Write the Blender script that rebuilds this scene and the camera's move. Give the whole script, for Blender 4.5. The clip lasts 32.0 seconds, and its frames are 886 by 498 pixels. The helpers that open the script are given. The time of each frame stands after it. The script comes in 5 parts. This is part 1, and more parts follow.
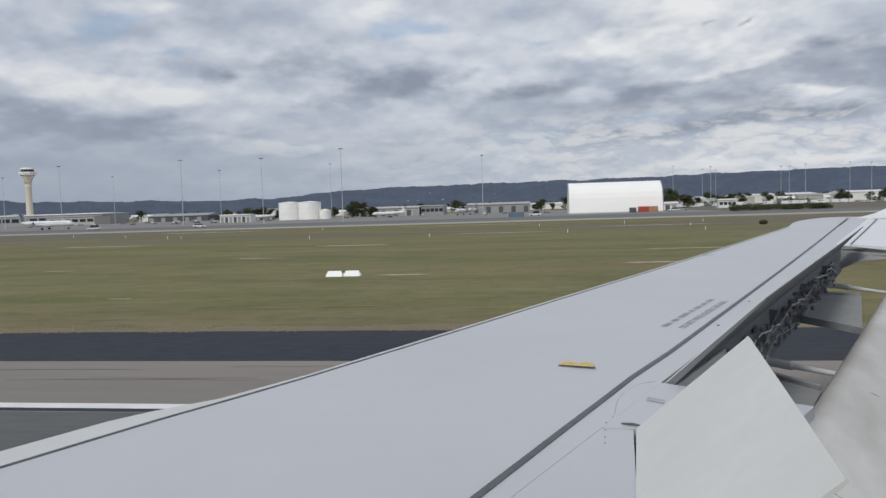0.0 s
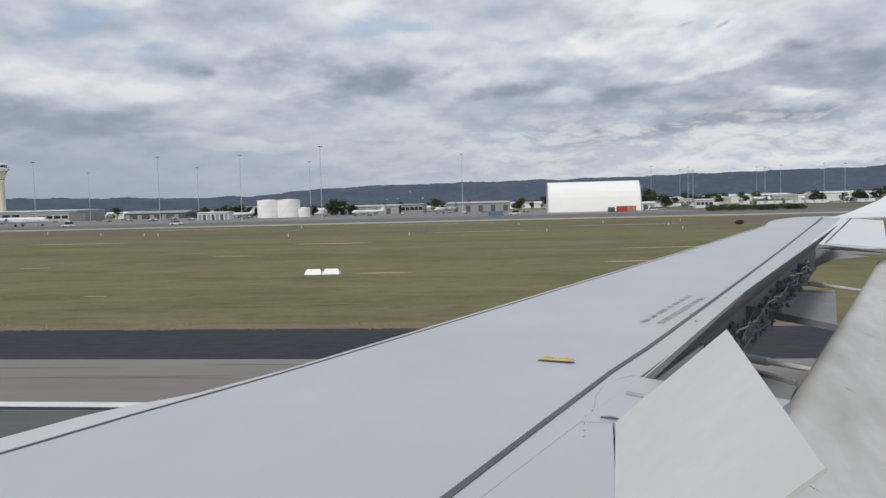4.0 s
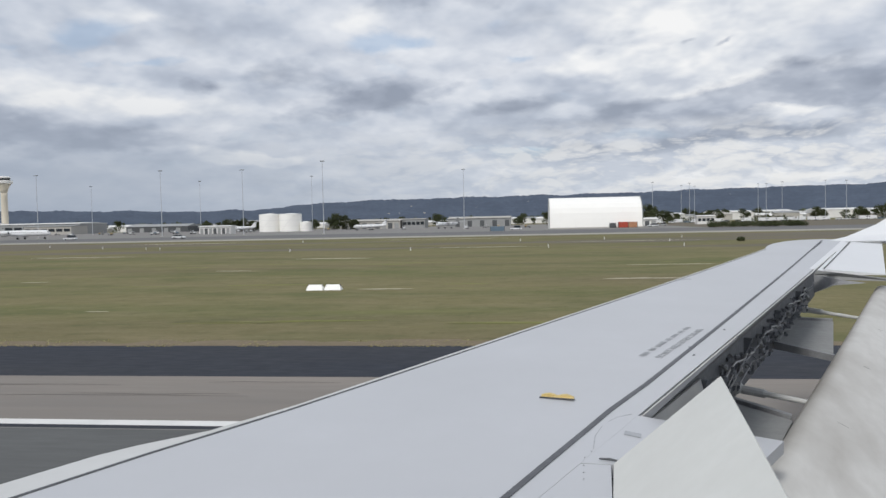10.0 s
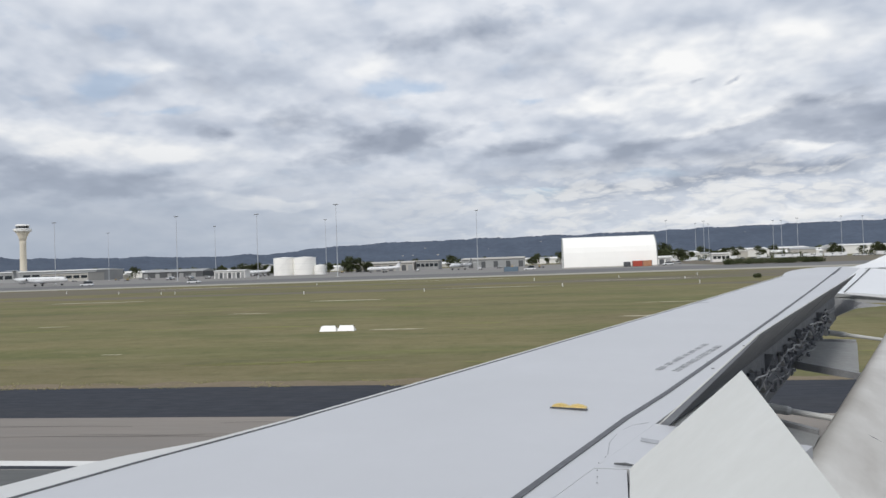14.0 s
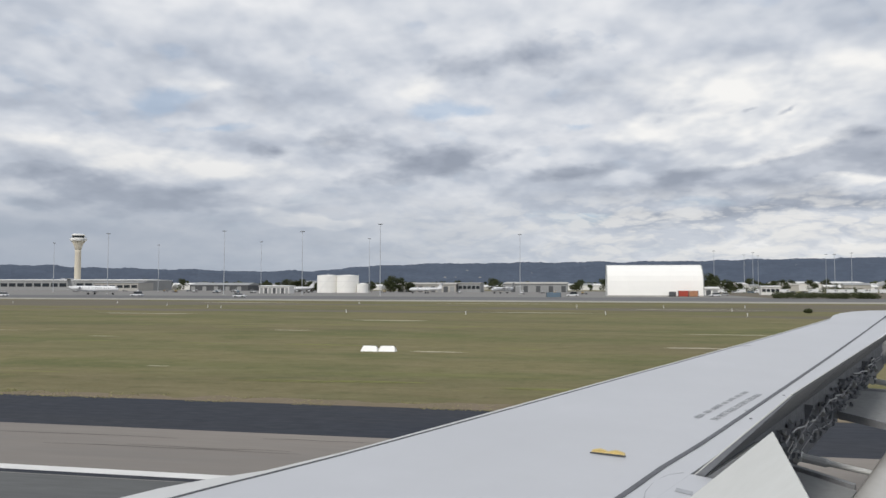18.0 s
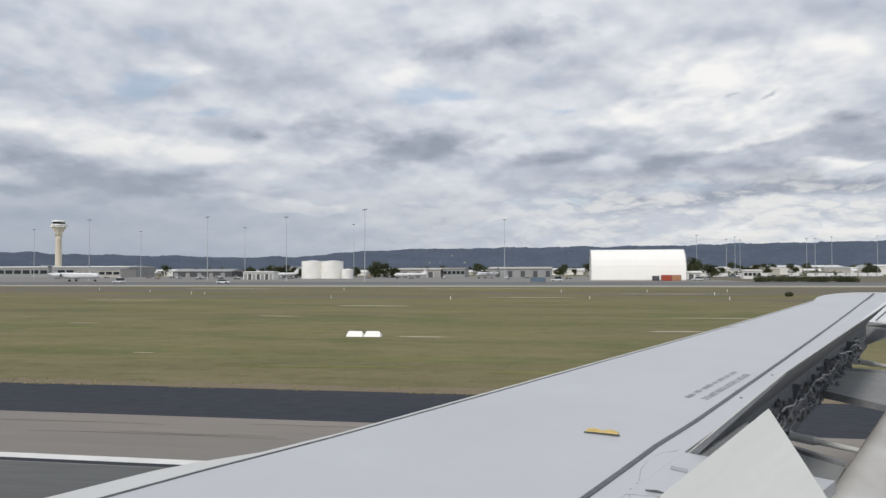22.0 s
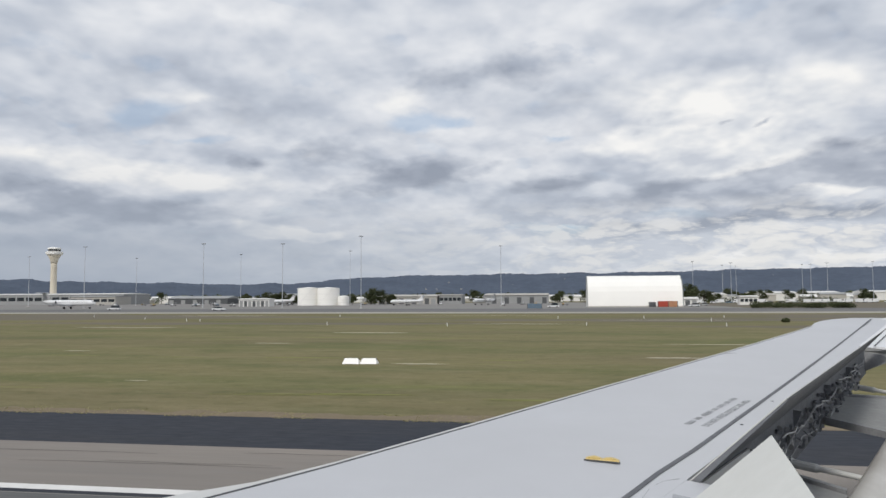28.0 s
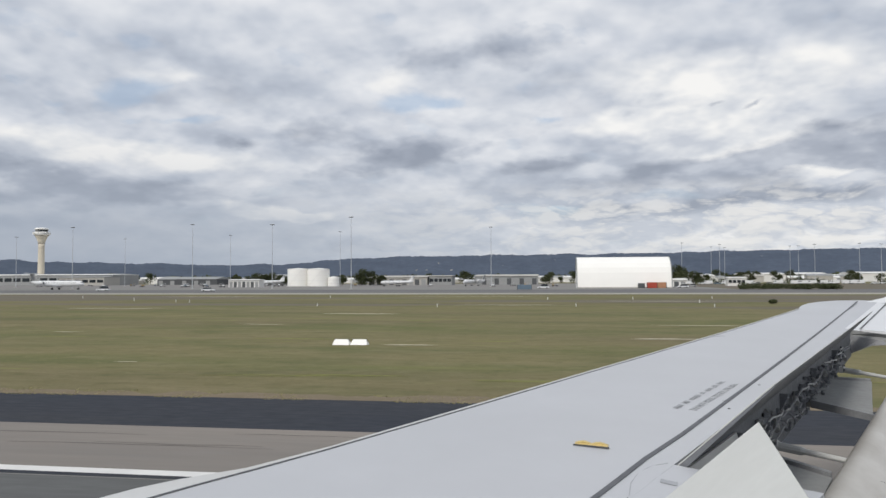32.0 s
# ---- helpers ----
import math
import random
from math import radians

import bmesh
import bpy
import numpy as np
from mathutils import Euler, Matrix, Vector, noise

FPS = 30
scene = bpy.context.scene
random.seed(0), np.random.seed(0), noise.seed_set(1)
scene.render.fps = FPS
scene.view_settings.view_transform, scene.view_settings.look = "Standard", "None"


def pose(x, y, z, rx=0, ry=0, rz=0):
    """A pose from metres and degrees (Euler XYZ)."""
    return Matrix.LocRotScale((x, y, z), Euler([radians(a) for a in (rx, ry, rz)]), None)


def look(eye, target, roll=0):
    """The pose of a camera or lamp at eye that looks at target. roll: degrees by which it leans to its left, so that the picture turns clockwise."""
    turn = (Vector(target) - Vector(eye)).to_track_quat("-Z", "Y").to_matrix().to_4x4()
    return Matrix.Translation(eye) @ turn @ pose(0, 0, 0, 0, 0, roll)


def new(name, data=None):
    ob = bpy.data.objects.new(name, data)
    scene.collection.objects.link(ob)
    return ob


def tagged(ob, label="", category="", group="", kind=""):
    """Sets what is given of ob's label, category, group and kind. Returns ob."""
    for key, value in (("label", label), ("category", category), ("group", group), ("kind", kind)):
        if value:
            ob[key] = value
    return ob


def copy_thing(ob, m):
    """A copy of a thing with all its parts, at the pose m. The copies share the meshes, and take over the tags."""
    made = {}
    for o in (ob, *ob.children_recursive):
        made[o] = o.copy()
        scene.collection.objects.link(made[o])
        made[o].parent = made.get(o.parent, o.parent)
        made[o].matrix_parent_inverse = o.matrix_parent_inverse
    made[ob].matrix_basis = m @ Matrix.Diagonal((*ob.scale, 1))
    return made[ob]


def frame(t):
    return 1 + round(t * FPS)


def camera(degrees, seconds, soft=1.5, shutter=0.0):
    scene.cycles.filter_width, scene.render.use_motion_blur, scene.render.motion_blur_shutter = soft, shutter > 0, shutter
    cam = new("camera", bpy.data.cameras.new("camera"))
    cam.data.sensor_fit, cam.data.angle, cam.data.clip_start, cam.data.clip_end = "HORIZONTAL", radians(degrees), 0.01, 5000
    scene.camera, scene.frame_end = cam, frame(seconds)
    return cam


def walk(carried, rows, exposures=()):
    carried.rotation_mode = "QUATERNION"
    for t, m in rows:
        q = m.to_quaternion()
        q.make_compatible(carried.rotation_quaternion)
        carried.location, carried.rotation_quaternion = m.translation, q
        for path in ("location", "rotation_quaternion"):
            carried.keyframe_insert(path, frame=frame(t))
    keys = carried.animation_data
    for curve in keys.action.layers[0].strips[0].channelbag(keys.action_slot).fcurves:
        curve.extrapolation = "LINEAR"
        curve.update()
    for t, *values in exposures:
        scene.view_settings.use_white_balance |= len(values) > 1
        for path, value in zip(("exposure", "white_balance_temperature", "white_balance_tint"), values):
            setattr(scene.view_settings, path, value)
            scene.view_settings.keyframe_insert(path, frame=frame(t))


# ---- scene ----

# The airliner is the still frame of reference: it stands on the runway, and the camera sways a little at its window.
cam = camera(62, 32.0)
# seconds, eye x, y, z, turn to the left from +y, tilt up, roll
PATH = [
    (0, 0.021, 0.198, 4.555, 8.232, -3.168, -1.753),
    (0.5, 0.019, 0.188, 4.582, 7.925, -3.654, -1.537),
    (1, 0.016, 0.176, 4.597, 7.911, -3.714, -1.353),
    (1.5, 0.025, 0.217, 4.526, 8.071, -2.918, -1.811),
    (2, 0.026, 0.216, 4.47, 7.796, -2.417, -2.171),
    (2.5, 0.011, 0.235, 4.518, 7.434, -2.575, -1.623),
    (3, 0.01, 0.213, 4.554, 7.366, -2.694, -1.358),
    (3.5, 0.018, 0.215, 4.525, 6.819, -2.982, -1.61),
    (5.5, 0.014, 0.195, 4.62, 6.418, -3.83, -1.144),
    (6, 0.014, 0.173, 4.641, 6.588, -3.397, -1.009),
    (6.5, 0.016, 0.195, 4.584, 6.643, -2.845, -1.217),
    (7, 0.026, 0.238, 4.515, 7.418, -1.867, -1.677),
    (7.5, 0.028, 0.22, 4.487, 8.42, -0.667, -1.424),
    (8, 0.034, 0.23, 4.467, 8.088, -0.285, -1.532),
    (8.5, 0.022, 0.207, 4.471, 7.519, -0.401, -1.405),
    (9, 0.023, 0.226, 4.521, 7.06, -0.582, -0.951),
    (9.5, 0.011, 0.203, 4.582, 6.577, -1.417, -0.761),
    (10, 0.017, 0.106, 4.66, 6.725, -2.174, -1.169),
    (10.5, 0.009, 0.111, 4.652, 7.427, -2.041, -1.119),
    (11, 0.028, 0.167, 4.586, 7.752, -1.695, -1.819),
    (11.5, 0.028, 0.152, 4.594, 7.368, -1.411, -1.583),
    (12, 0.023, 0.169, 4.579, 7.035, -0.862, -1.575),
    (12.5, 0.034, 0.206, 4.53, 7.198, -0.282, -2.048),
    (13, 0.03, 0.204, 4.541, 7.461, 0.516, -1.521),
    (13.5, 0.029, 0.164, 4.548, 7.967, 0.968, -1.459),
    (14, 0.043, 0.237, 4.481, 7.702, 1.092, -1.956),
    (14.5, 0.033, 0.199, 4.532, 7.095, 1.72, -1.186),
    (16.5, 0.033, 0.094, 4.559, 7.58, 1.841, 0.062),
    (17, 0.035, 0.014, 4.586, 7.595, 2.576, 0.185),
    (17.5, 0.04, -0.004, 4.588, 8.922, 3.395, 0.127),
    (18, 0.041, -0.004, 4.603, 11.002, 2.856, 0.101),
    (18.5, -0.003, -0.037, 4.612, 10.798, 2.43, 0.094),
    (19, 0.007, 0.006, 4.603, 9.814, 1.751, 0.075),
    (19.5, -0.007, -0.008, 4.601, 8.905, 1.259, 0.064),
    (20, 0, 0.006, 4.598, 8.995, 1.496, 0.016),
    (20.5, 0.007, 0.021, 4.588, 9.116, 1.472, -0.038),
    (21, 0.007, 0.031, 4.572, 8.953, 1.197, -0.074),
    (21.5, -0.001, 0.013, 4.568, 9.388, 1.064, -0.083),
    (22, -0.006, 0.015, 4.58, 9.806, 1.718, -0.149),
    (22.5, -0.015, 0.011, 4.57, 9.032, 2.018, -0.181),
    (23, 0.001, -0.002, 4.588, 8.966, 3.21, -0.165),
    (23.5, -0.013, 0.008, 4.583, 8.822, 4.527, -0.155),
    (24, -0.009, 0.001, 4.59, 8.718, 3.979, -0.211),
    (24.5, -0.009, 0.054, 4.564, 8.382, 3.291, -0.267),
    (26.5, -0.023, 0.064, 4.57, 8.655, 3.472, -0.296),
    (27, -0.024, 0.009, 4.591, 9.421, 3.333, -0.304),
    (27.5, -0.024, 0.045, 4.58, 9.626, 3.35, -0.335),
    (28, -0.016, 0.029, 4.576, 9.512, 3.778, -0.266),
    (28.5, -0.023, 0.017, 4.59, 9.631, 3.581, -0.217),
    (29, -0.017, 0.047, 4.579, 9.199, 3.264, -0.269),
    (29.5, -0.019, 0.022, 4.592, 8.538, 3.543, -0.244),
    (30, -0.017, 0.021, 4.602, 8.056, 3.228, -0.224),
    (30.5, -0.018, 0.009, 4.6, 7.841, 3.087, -0.267),
    (31, -0.022, 0.039, 4.591, 7.934, 2.611, -0.244),
    (31.5, -0.017, 0.008, 4.594, 8.479, 2.163, -0.253),
    (32, -0.019, 0.028, 4.602, 8.756, 2.299, -0.218),
]


def aimed(x, y, z, turn, tilt, roll):
    a, b = radians(turn), radians(tilt)
    eye = Vector((x, y, z))
    return look(eye, eye + Vector((-math.sin(a) * math.cos(b), math.cos(a) * math.cos(b), math.sin(b))), roll)


EXPOSURES = [(0, -0.2, 6230, 10), (1.0, -0.22, 6230, 10), (2.0, -0.1, 6250, 10), (3.0, 0.0, 6280, 10), (3.5, -0.15, 6280, 10), (6.0, 0.0, 6300, 10), (10.0, 0.0, 6300, 10), (13.0, 0.05, 6310, 10), (15.0, 0.04, 6320, 10), (17.0, 0.0, 6450, 10), (32, 0.0, 6430, 10)]
walk(cam, [(r[0], aimed(*r[1:])) for r in PATH], EXPOSURES)

# ---- light: a broken overcast with a soft low sun behind the camera ----
world = bpy.data.worlds.new("overcast_sky")
scene.world = world
world.use_nodes = True
wt = world.node_tree
wt.nodes.clear()


def wnode(kind, **sets):
    n = wt.nodes.new(kind)
    for k, v in sets.items():
        n.inputs[k].default_value = v
    return n


def wmath(op, a, b=None, clamp=False):
    n = wt.nodes.new("ShaderNodeMath")
    n.operation, n.use_clamp = op, clamp
    for i, v in enumerate((a, b)):
        if v is None:
            continue
        if isinstance(v, (int, float)):
            n.inputs[i].default_value = v
        else:
            wt.links.new(v, n.inputs[i])
    return n.outputs[0]


def wramp(value, stops):
    n = wt.nodes.new("ShaderNodeValToRGB")
    els = n.color_ramp.elements
    while len(els) < len(stops):
        els.new(0.5)
    for e, (p, c) in zip(els, stops):
        e.position, e.color = p, (*c, 1)
    wt.links.new(value, n.inputs[0])
    return n.outputs[0]


def wmix(f, a, b, mode="MIX"):
    n = wt.nodes.new("ShaderNodeMix")
    n.data_type, n.blend_type = "RGBA", mode
    for v, i in ((f, 0), (a, 6), (b, 7)):
        if isinstance(v, (int, float)):
            n.inputs[i].default_value = v
        elif isinstance(v, tuple):
            n.inputs[i].default_value = (*v, 1)
        else:
            wt.links.new(v, n.inputs[i])
    return n.outputs[2]


SUN_EL, SUN_AZ = 40, 200   # degrees; azimuth clockwise from +y
sky = wt.nodes.new("ShaderNodeTexSky")
sky.sky_type, sky.sun_disc = "NISHITA", False
sky.sun_elevation, sky.sun_rotation = radians(SUN_EL), radians(SUN_AZ)
blue = wmix(1.0, sky.outputs[0], (0.1, 0.1, 0.1), "MULTIPLY")
way = wt.nodes.new("ShaderNodeTexCoord").outputs["Generated"]
split = wt.nodes.new("ShaderNodeSeparateXYZ")
wt.links.new(way, split.inputs[0])
up = wmath("ADD", wmath("MAXIMUM", split.outputs[2], 0.0), 0.33)
flat = wt.nodes.new("ShaderNodeCombineXYZ")
wt.links.new(wmath("DIVIDE", split.outputs[0], up), flat.inputs[0])
wt.links.new(wmath("DIVIDE", split.outputs[1], up), flat.inputs[1])
# bearing to the right of +y and height over the horizon, in degrees
bearing = wmath("MULTIPLY", wmath("ARCTAN2", split.outputs[0], split.outputs[1]), 57.3)
height = wmath("MULTIPLY", wmath("ARCSINE", split.outputs[2]), 57.3)


def cloud_noise(scale, detail, rough, offset, grow=1.0, colour=False, wide=1.05):
    """Noise on the flat cloud layer; grow shifts it along the line of sight, seen from below."""
    m = wt.nodes.new("ShaderNodeMapping")
    m.inputs["Location"].default_value = offset
    m.inputs["Scale"].default_value = (wide * grow, grow, 1.0)
    wt.links.new(flat.outputs[0], m.inputs[0])
    n = wnode("ShaderNodeTexNoise", Scale=scale, Detail=detail, Roughness=rough)
    wt.links.new(m.outputs[0], n.inputs["Vector"])
    return n.outputs[1 if colour else 0]


def wsum(*terms):
    total = terms[0]
    for t in terms[1:]:
        total = wmath("ADD", total, t)
    return total


def swing(value, k):
    return wmath("MULTIPLY", wmath("SUBTRACT", value, 0.5), k)


# the single clouds: bearing, height, half width, half height, slant (degrees), weight
DARK_BASES = [
    (-32.1, 6.1, 8.6, 1.18, 3, 1.0), (-38.1, 7.3, 5.9, 1.09, 0, 0.8), (-13.1, 9.3, 6.8, 1.18, 10, 1.0), (-17.1, 11.3, 5.0, 1.45, 0, 0.55),
    (-6.6, 9.8, 2.0, 0.55, 15, 0.7), (12.3, 8.0, 10.0, 1.0, 4, 0.95), (19.4, 9.1, 6.8, 1.55, 4, 1.15), (21.7, 7.8, 2.7, 1.0, 0, 0.9),
    (9.9, 6.7, 8.6, 0.64, 2, 0.8), (7.1, 5.2, 9.5, 0.91, 4, 0.75), (-1.3, 8.7, 3.9, 0.73, 4, 0.8), (14.2, 12.6, 1.1, 0.30, 28, 0.75),
    (11.2, 12.4, 0.8, 0.25, 20, 0.45), (-24.2, 10.0, 2.3, 0.64, 0, 0.6), (-6.1, 17.1, 9.1, 2.27, 8, 0.5), (19.5, 5.9, 6.8, 0.82, 2, 0.7),
]
BRIGHT_HEADS = [
    (-29.8, 8.7, 8.6, 0.91, 0, 0.8), (-38.5, 9.5, 5.9, 1.09, 0, 0.7), (-27.5, 14.4, 5.0, 1.0, 0, 0.5), (-22.9, 5.3, 3.0, 0.73, -8, 1.0),
    (-20.9, 4.8, 2.0, 0.41, -5, 0.9), (-18.7, 4.7, 1.6, 0.45, 15, 1.0), (-12.7, 15.0, 2.7, 0.82, 0, 0.5), (13.8, 10.1, 8.6, 2.18, 0, 1.0),
    (17.9, 7.5, 4.1, 1.18, 12, 1.0), (20.2, 8.0, 1.4, 1.18, 30, 0.9), (4.7, 11.4, 5.0, 1.0, 0, 0.7), (17.7, 3.3, 11.8, 1.0, 0, 1.0),
    (0.8, 3.9, 8.2, 0.73, 0, 0.7), (21.1, 4.1, 3.2, 0.73, 6, 1.0), (9.5, 3.8, 5.0, 1.09, 0, 0.7), (13.8, 14.2, 12.5, 2.5, 0, 0.9),
]
BLUE_GAPS = [
    (-31.4, 13.6, 3.9, 0.91, 5, 1.0), (-28.3, 11.4, 3.6, 0.45, 2, 1.0), (-10.9, 13.7, 3.9, 0.91, 4, 1.0), (-0.8, 12.4, 3.2, 0.45, 4, 0.9),
    (9.5, 6.2, 3.6, 0.5, 0, 1.0), (-0.2, 5.0, 2.3, 0.55, 5, 1.1), (1.3, 5.4, 1.4, 0.36, 5, 1.0), (19.9, 12.0, 2.7, 0.55, 0, 0.5),
    (-34.0, 16.2, 4.1, 0.82, 3, 0.35), (-36.1, 12.0, 3.2, 0.55, 5, 0.5),
]

# their outlines are torn by noise, less so near the horizon
tear = wt.nodes.new("ShaderNodeSeparateColor")
wt.links.new(cloud_noise(3.8, 7, 0.54, (4.4, 9.1, 3.0), colour=True), tear.inputs[0])
spot = wt.nodes.new("ShaderNodeCombineXYZ")
wt.links.new(wmath("ADD", bearing, swing(tear.outputs[0], 4.5)), spot.inputs[0])
sag = wmath("MULTIPLY", wmath("ADD", wmath("MAXIMUM", height, 0.0), 3.0), 0.2)
wt.links.new(wmath("ADD", height, wmath("MULTIPLY", swing(tear.outputs[1], 1.0), sag)), spot.inputs[1])


def patches(rows, grow=1.0):
    total = 0.0
    for az, el, w, h, slant, weight in rows:
        m = wt.nodes.new("ShaderNodeMapping")
        m.vector_type = "TEXTURE"
        m.inputs["Location"].default_value, m.inputs["Rotation"].default_value, m.inputs["Scale"].default_value = (az, el, 0), (0, 0, radians(slant)), (w * grow, h * grow, 1)
        wt.links.new(spot.outputs[0], m.inputs[0])
        g = wt.nodes.new("ShaderNodeTexGradient")
        g.gradient_type = "SPHERICAL"
        wt.links.new(m.outputs[0], g.inputs[0])
        total = wmath("ADD", wmath("MULTIPLY", g.outputs[1], weight), total)
    return total


def puffs(scale, offset, grow):
    """Rounded heads, with smaller heads on them."""
    m = wt.nodes.new("ShaderNodeMapping")
    m.inputs["Location"].default_value, m.inputs["Scale"].default_value = offset, (0.95 * grow, grow, 1.0)
    wt.links.new(flat.outputs[0], m.inputs[0])
    v = wnode("ShaderNodeTexVoronoi", Scale=scale, Detail=3.0, Roughness=0.5, Lacunarity=2.2)
    v.feature, v.normalize = "SMOOTH_F1", True
    v.inputs["Smoothness"].default_value = 0.5
    wt.links.new(wmix(0.16, m.outputs[0], cloud_noise(3.0, 4, 0.5, offset, grow, True)), v.inputs["Vector"])
    return wmath("SUBTRACT", 0.85, wmath("MULTIPLY", v.outputs["Distance"], 1.1))


def layer(grow):
    return wsum(wmath("MULTIPLY", cloud_noise(0.9, 2, 0.5, (7.3, 2.2, 4.0), grow), 0.40), wmath("MULTIPLY", cloud_noise(3.0, 4, 0.46, (3.1, 1.7, 0.0), grow), 0.32), wmath("MULTIPLY", puffs(4.2, (1.3, 0.4, 0.0), grow), 0.28))


thick = layer(1.0)
lit = wmath("SUBTRACT", layer(1.04), thick)      # upper flanks catch the light, bases are grey
grain = cloud_noise(7.0, 4, 0.48, (1.7, 6.3, 8.0))
body = wsum(swing(thick, -0.75), wmath("MULTIPLY", lit, 2.7), swing(grain, -0.36), 0.515)
veil = wramp(body, [(0.28, (0.385, 0.425, 0.50)), (0.42, (0.50, 0.543, 0.617)), (0.54, (0.628, 0.660, 0.716)), (0.74, (0.82, 0.83, 0.85))])
blue_air = wmix(0.45, blue, (0.56, 0.69, 0.86))
gaps = wramp(wsum(patches(BLUE_GAPS, 1.3), swing(grain, 2.4), swing(thick, -1.2)), [(0.25, (0, 0, 0)), (0.75, (0.75, 0.75, 0.75))])
clouds = wmix(gaps, veil, blue_air)
# small heaps all over: sharp pale tops, flat grey bases
heap = wsum(wmath("MULTIPLY", puffs(5.5, (11.2, 5.1, 2.0), 1.0), 0.65), wmath("MULTIPLY", cloud_noise(1.8, 2, 0.5, (2.0, 8.0, 1.0)), 0.35))
rim = wsum(0.5, wmath("MULTIPLY", wmath("SUBTRACT", puffs(5.5, (11.2, 5.1, 2.0), 1.03), puffs(5.5, (11.2, 5.1, 2.0), 1.0)), 1.6))
heap_shade = wramp(rim, [(0.22, (0.40, 0.437, 0.51)), (0.44, (0.53, 0.567, 0.635)), (0.58, (0.71, 0.733, 0.77)), (0.80, (0.94, 0.93, 0.91))])
overhead = wramp(split.outputs[2], [(0.14, (1, 1, 1)), (0.32, (0.35, 0.35, 0.35))])      # they blur into the layer overhead
clouds = wmix(wmath("MULTIPLY", wramp(heap, [(0.46, (0, 0, 0)), (0.56, (0.42, 0.42, 0.42))]), overhead), clouds, heap_shade)
heads = wramp(wsum(patches(BRIGHT_HEADS, 1.35), swing(grain, 1.2), swing(thick, -0.8)), [(0.18, (0, 0, 0)), (0.50, (0.9, 0.9, 0.9))])
head_shade = wramp(wsum(wmath("MULTIPLY", lit, 4.5), swing(grain, -0.6), 0.52), [(0.32, (0.60, 0.63, 0.685)), (0.48, (0.76, 0.775, 0.795)), (0.66, (0.945, 0.93, 0.90))])
clouds = wmix(heads, clouds, head_shade)
bases = wramp(wsum(patches(DARK_BASES, 1.25), swing(grain, 1.1), swing(thick, 0.6)), [(0.17, (0, 0, 0)), (0.60, (0.92, 0.92, 0.92))])
base_shade = wramp(wsum(wmath("MULTIPLY", lit, 4.0), swing(grain, -0.6), 0.5), [(0.32, (0.285, 0.318, 0.385)), (0.52, (0.375, 0.412, 0.485)), (0.70, (0.53, 0.565, 0.63))])
clouds = wmix(bases, clouds, base_shade)
# rows of small far heaps low in the east, cream on top and grey below


def far_heaps(drop):
    c = wt.nodes.new("ShaderNodeCombineXYZ")
    wt.links.new(wmath("MULTIPLY", wmath("ADD", bearing, swing(tear.outputs[2], 5.0)), 0.34), c.inputs[0])
    wt.links.new(wmath("MULTIPLY", wsum(height, swing(tear.outputs[1], 1.6), drop), 1.15), c.inputs[1])
    v = wnode("ShaderNodeTexVoronoi", Scale=1.0, Detail=2.0, Roughness=0.55, Lacunarity=2.4)
    v.feature, v.normalize = "SMOOTH_F1", True
    v.inputs["Smoothness"].default_value = 0.3
    wt.links.new(c.outputs[0], v.inputs["Vector"])
    return wramp(v.outputs["Distance"], [(0.24, (1, 1, 1)), (0.36, (0, 0, 0))])


east = wt.nodes.new("ShaderNodeMapRange")
east.inputs[1].default_value, east.inputs[2].default_value = -24.0, 2.0
wt.links.new(bearing, east.inputs[0])
belt = wmath("MULTIPLY", wramp(split.outputs[2], [(0.015, (0.2, 0.2, 0.2)), (0.035, (1, 1, 1)), (0.085, (1, 1, 1)), (0.13, (0, 0, 0))]), east.outputs[0])
clouds = wmix(wmath("MULTIPLY", wmath("MULTIPLY", far_heaps(0.45), belt), 0.55), clouds, (0.47, 0.508, 0.58))
clouds = wmix(wmath("MULTIPLY", wmath("MULTIPLY", far_heaps(0.0), belt), 0.75), clouds, (0.90, 0.875, 0.825))
# far cloud sinks into grey-blue air towards the horizon
low = wramp(split.outputs[2], [(0.0, (0.95, 0.95, 0.95)), (0.07, (0.80, 0.80, 0.80)), (0.12, (0.35, 0.35, 0.35)), (0.19, (0, 0, 0))])
side = wt.nodes.new("ShaderNodeMapRange")
side.inputs[1].default_value, side.inputs[2].default_value = -0.55, 0.25
wt.links.new(split.outputs[0], side.inputs[0])
haze = wmix(side.outputs[0], (0.365, 0.41, 0.48), (0.54, 0.585, 0.64))
thin = wmath("SUBTRACT", 1.0, wmath("MULTIPLY", side.outputs[0], 0.75))      # rain-grey in the west, clearer to the east
air = wmix(wmath("MULTIPLY", low, thin), clouds, haze)
background = wnode("ShaderNodeBackground", Strength=1.0)
wt.links.new(air, background.inputs[0])
out = wt.nodes.new("ShaderNodeOutputWorld")
wt.links.new(background.outputs[0], out.inputs[0])

sun = new("sun", bpy.data.lights.new("sun", "SUN"))
sun.data.energy, sun.data.angle, sun.data.color = 2.0, radians(10), (1.0, 0.96, 0.90)
sun_way = Vector((math.sin(radians(SUN_AZ)) * math.cos(radians(SUN_EL)), math.cos(radians(SUN_AZ)) * math.cos(radians(SUN_EL)), math.sin(radians(SUN_EL))))
sun.matrix_world = look(sun_way * 50, (0, 0, 0))


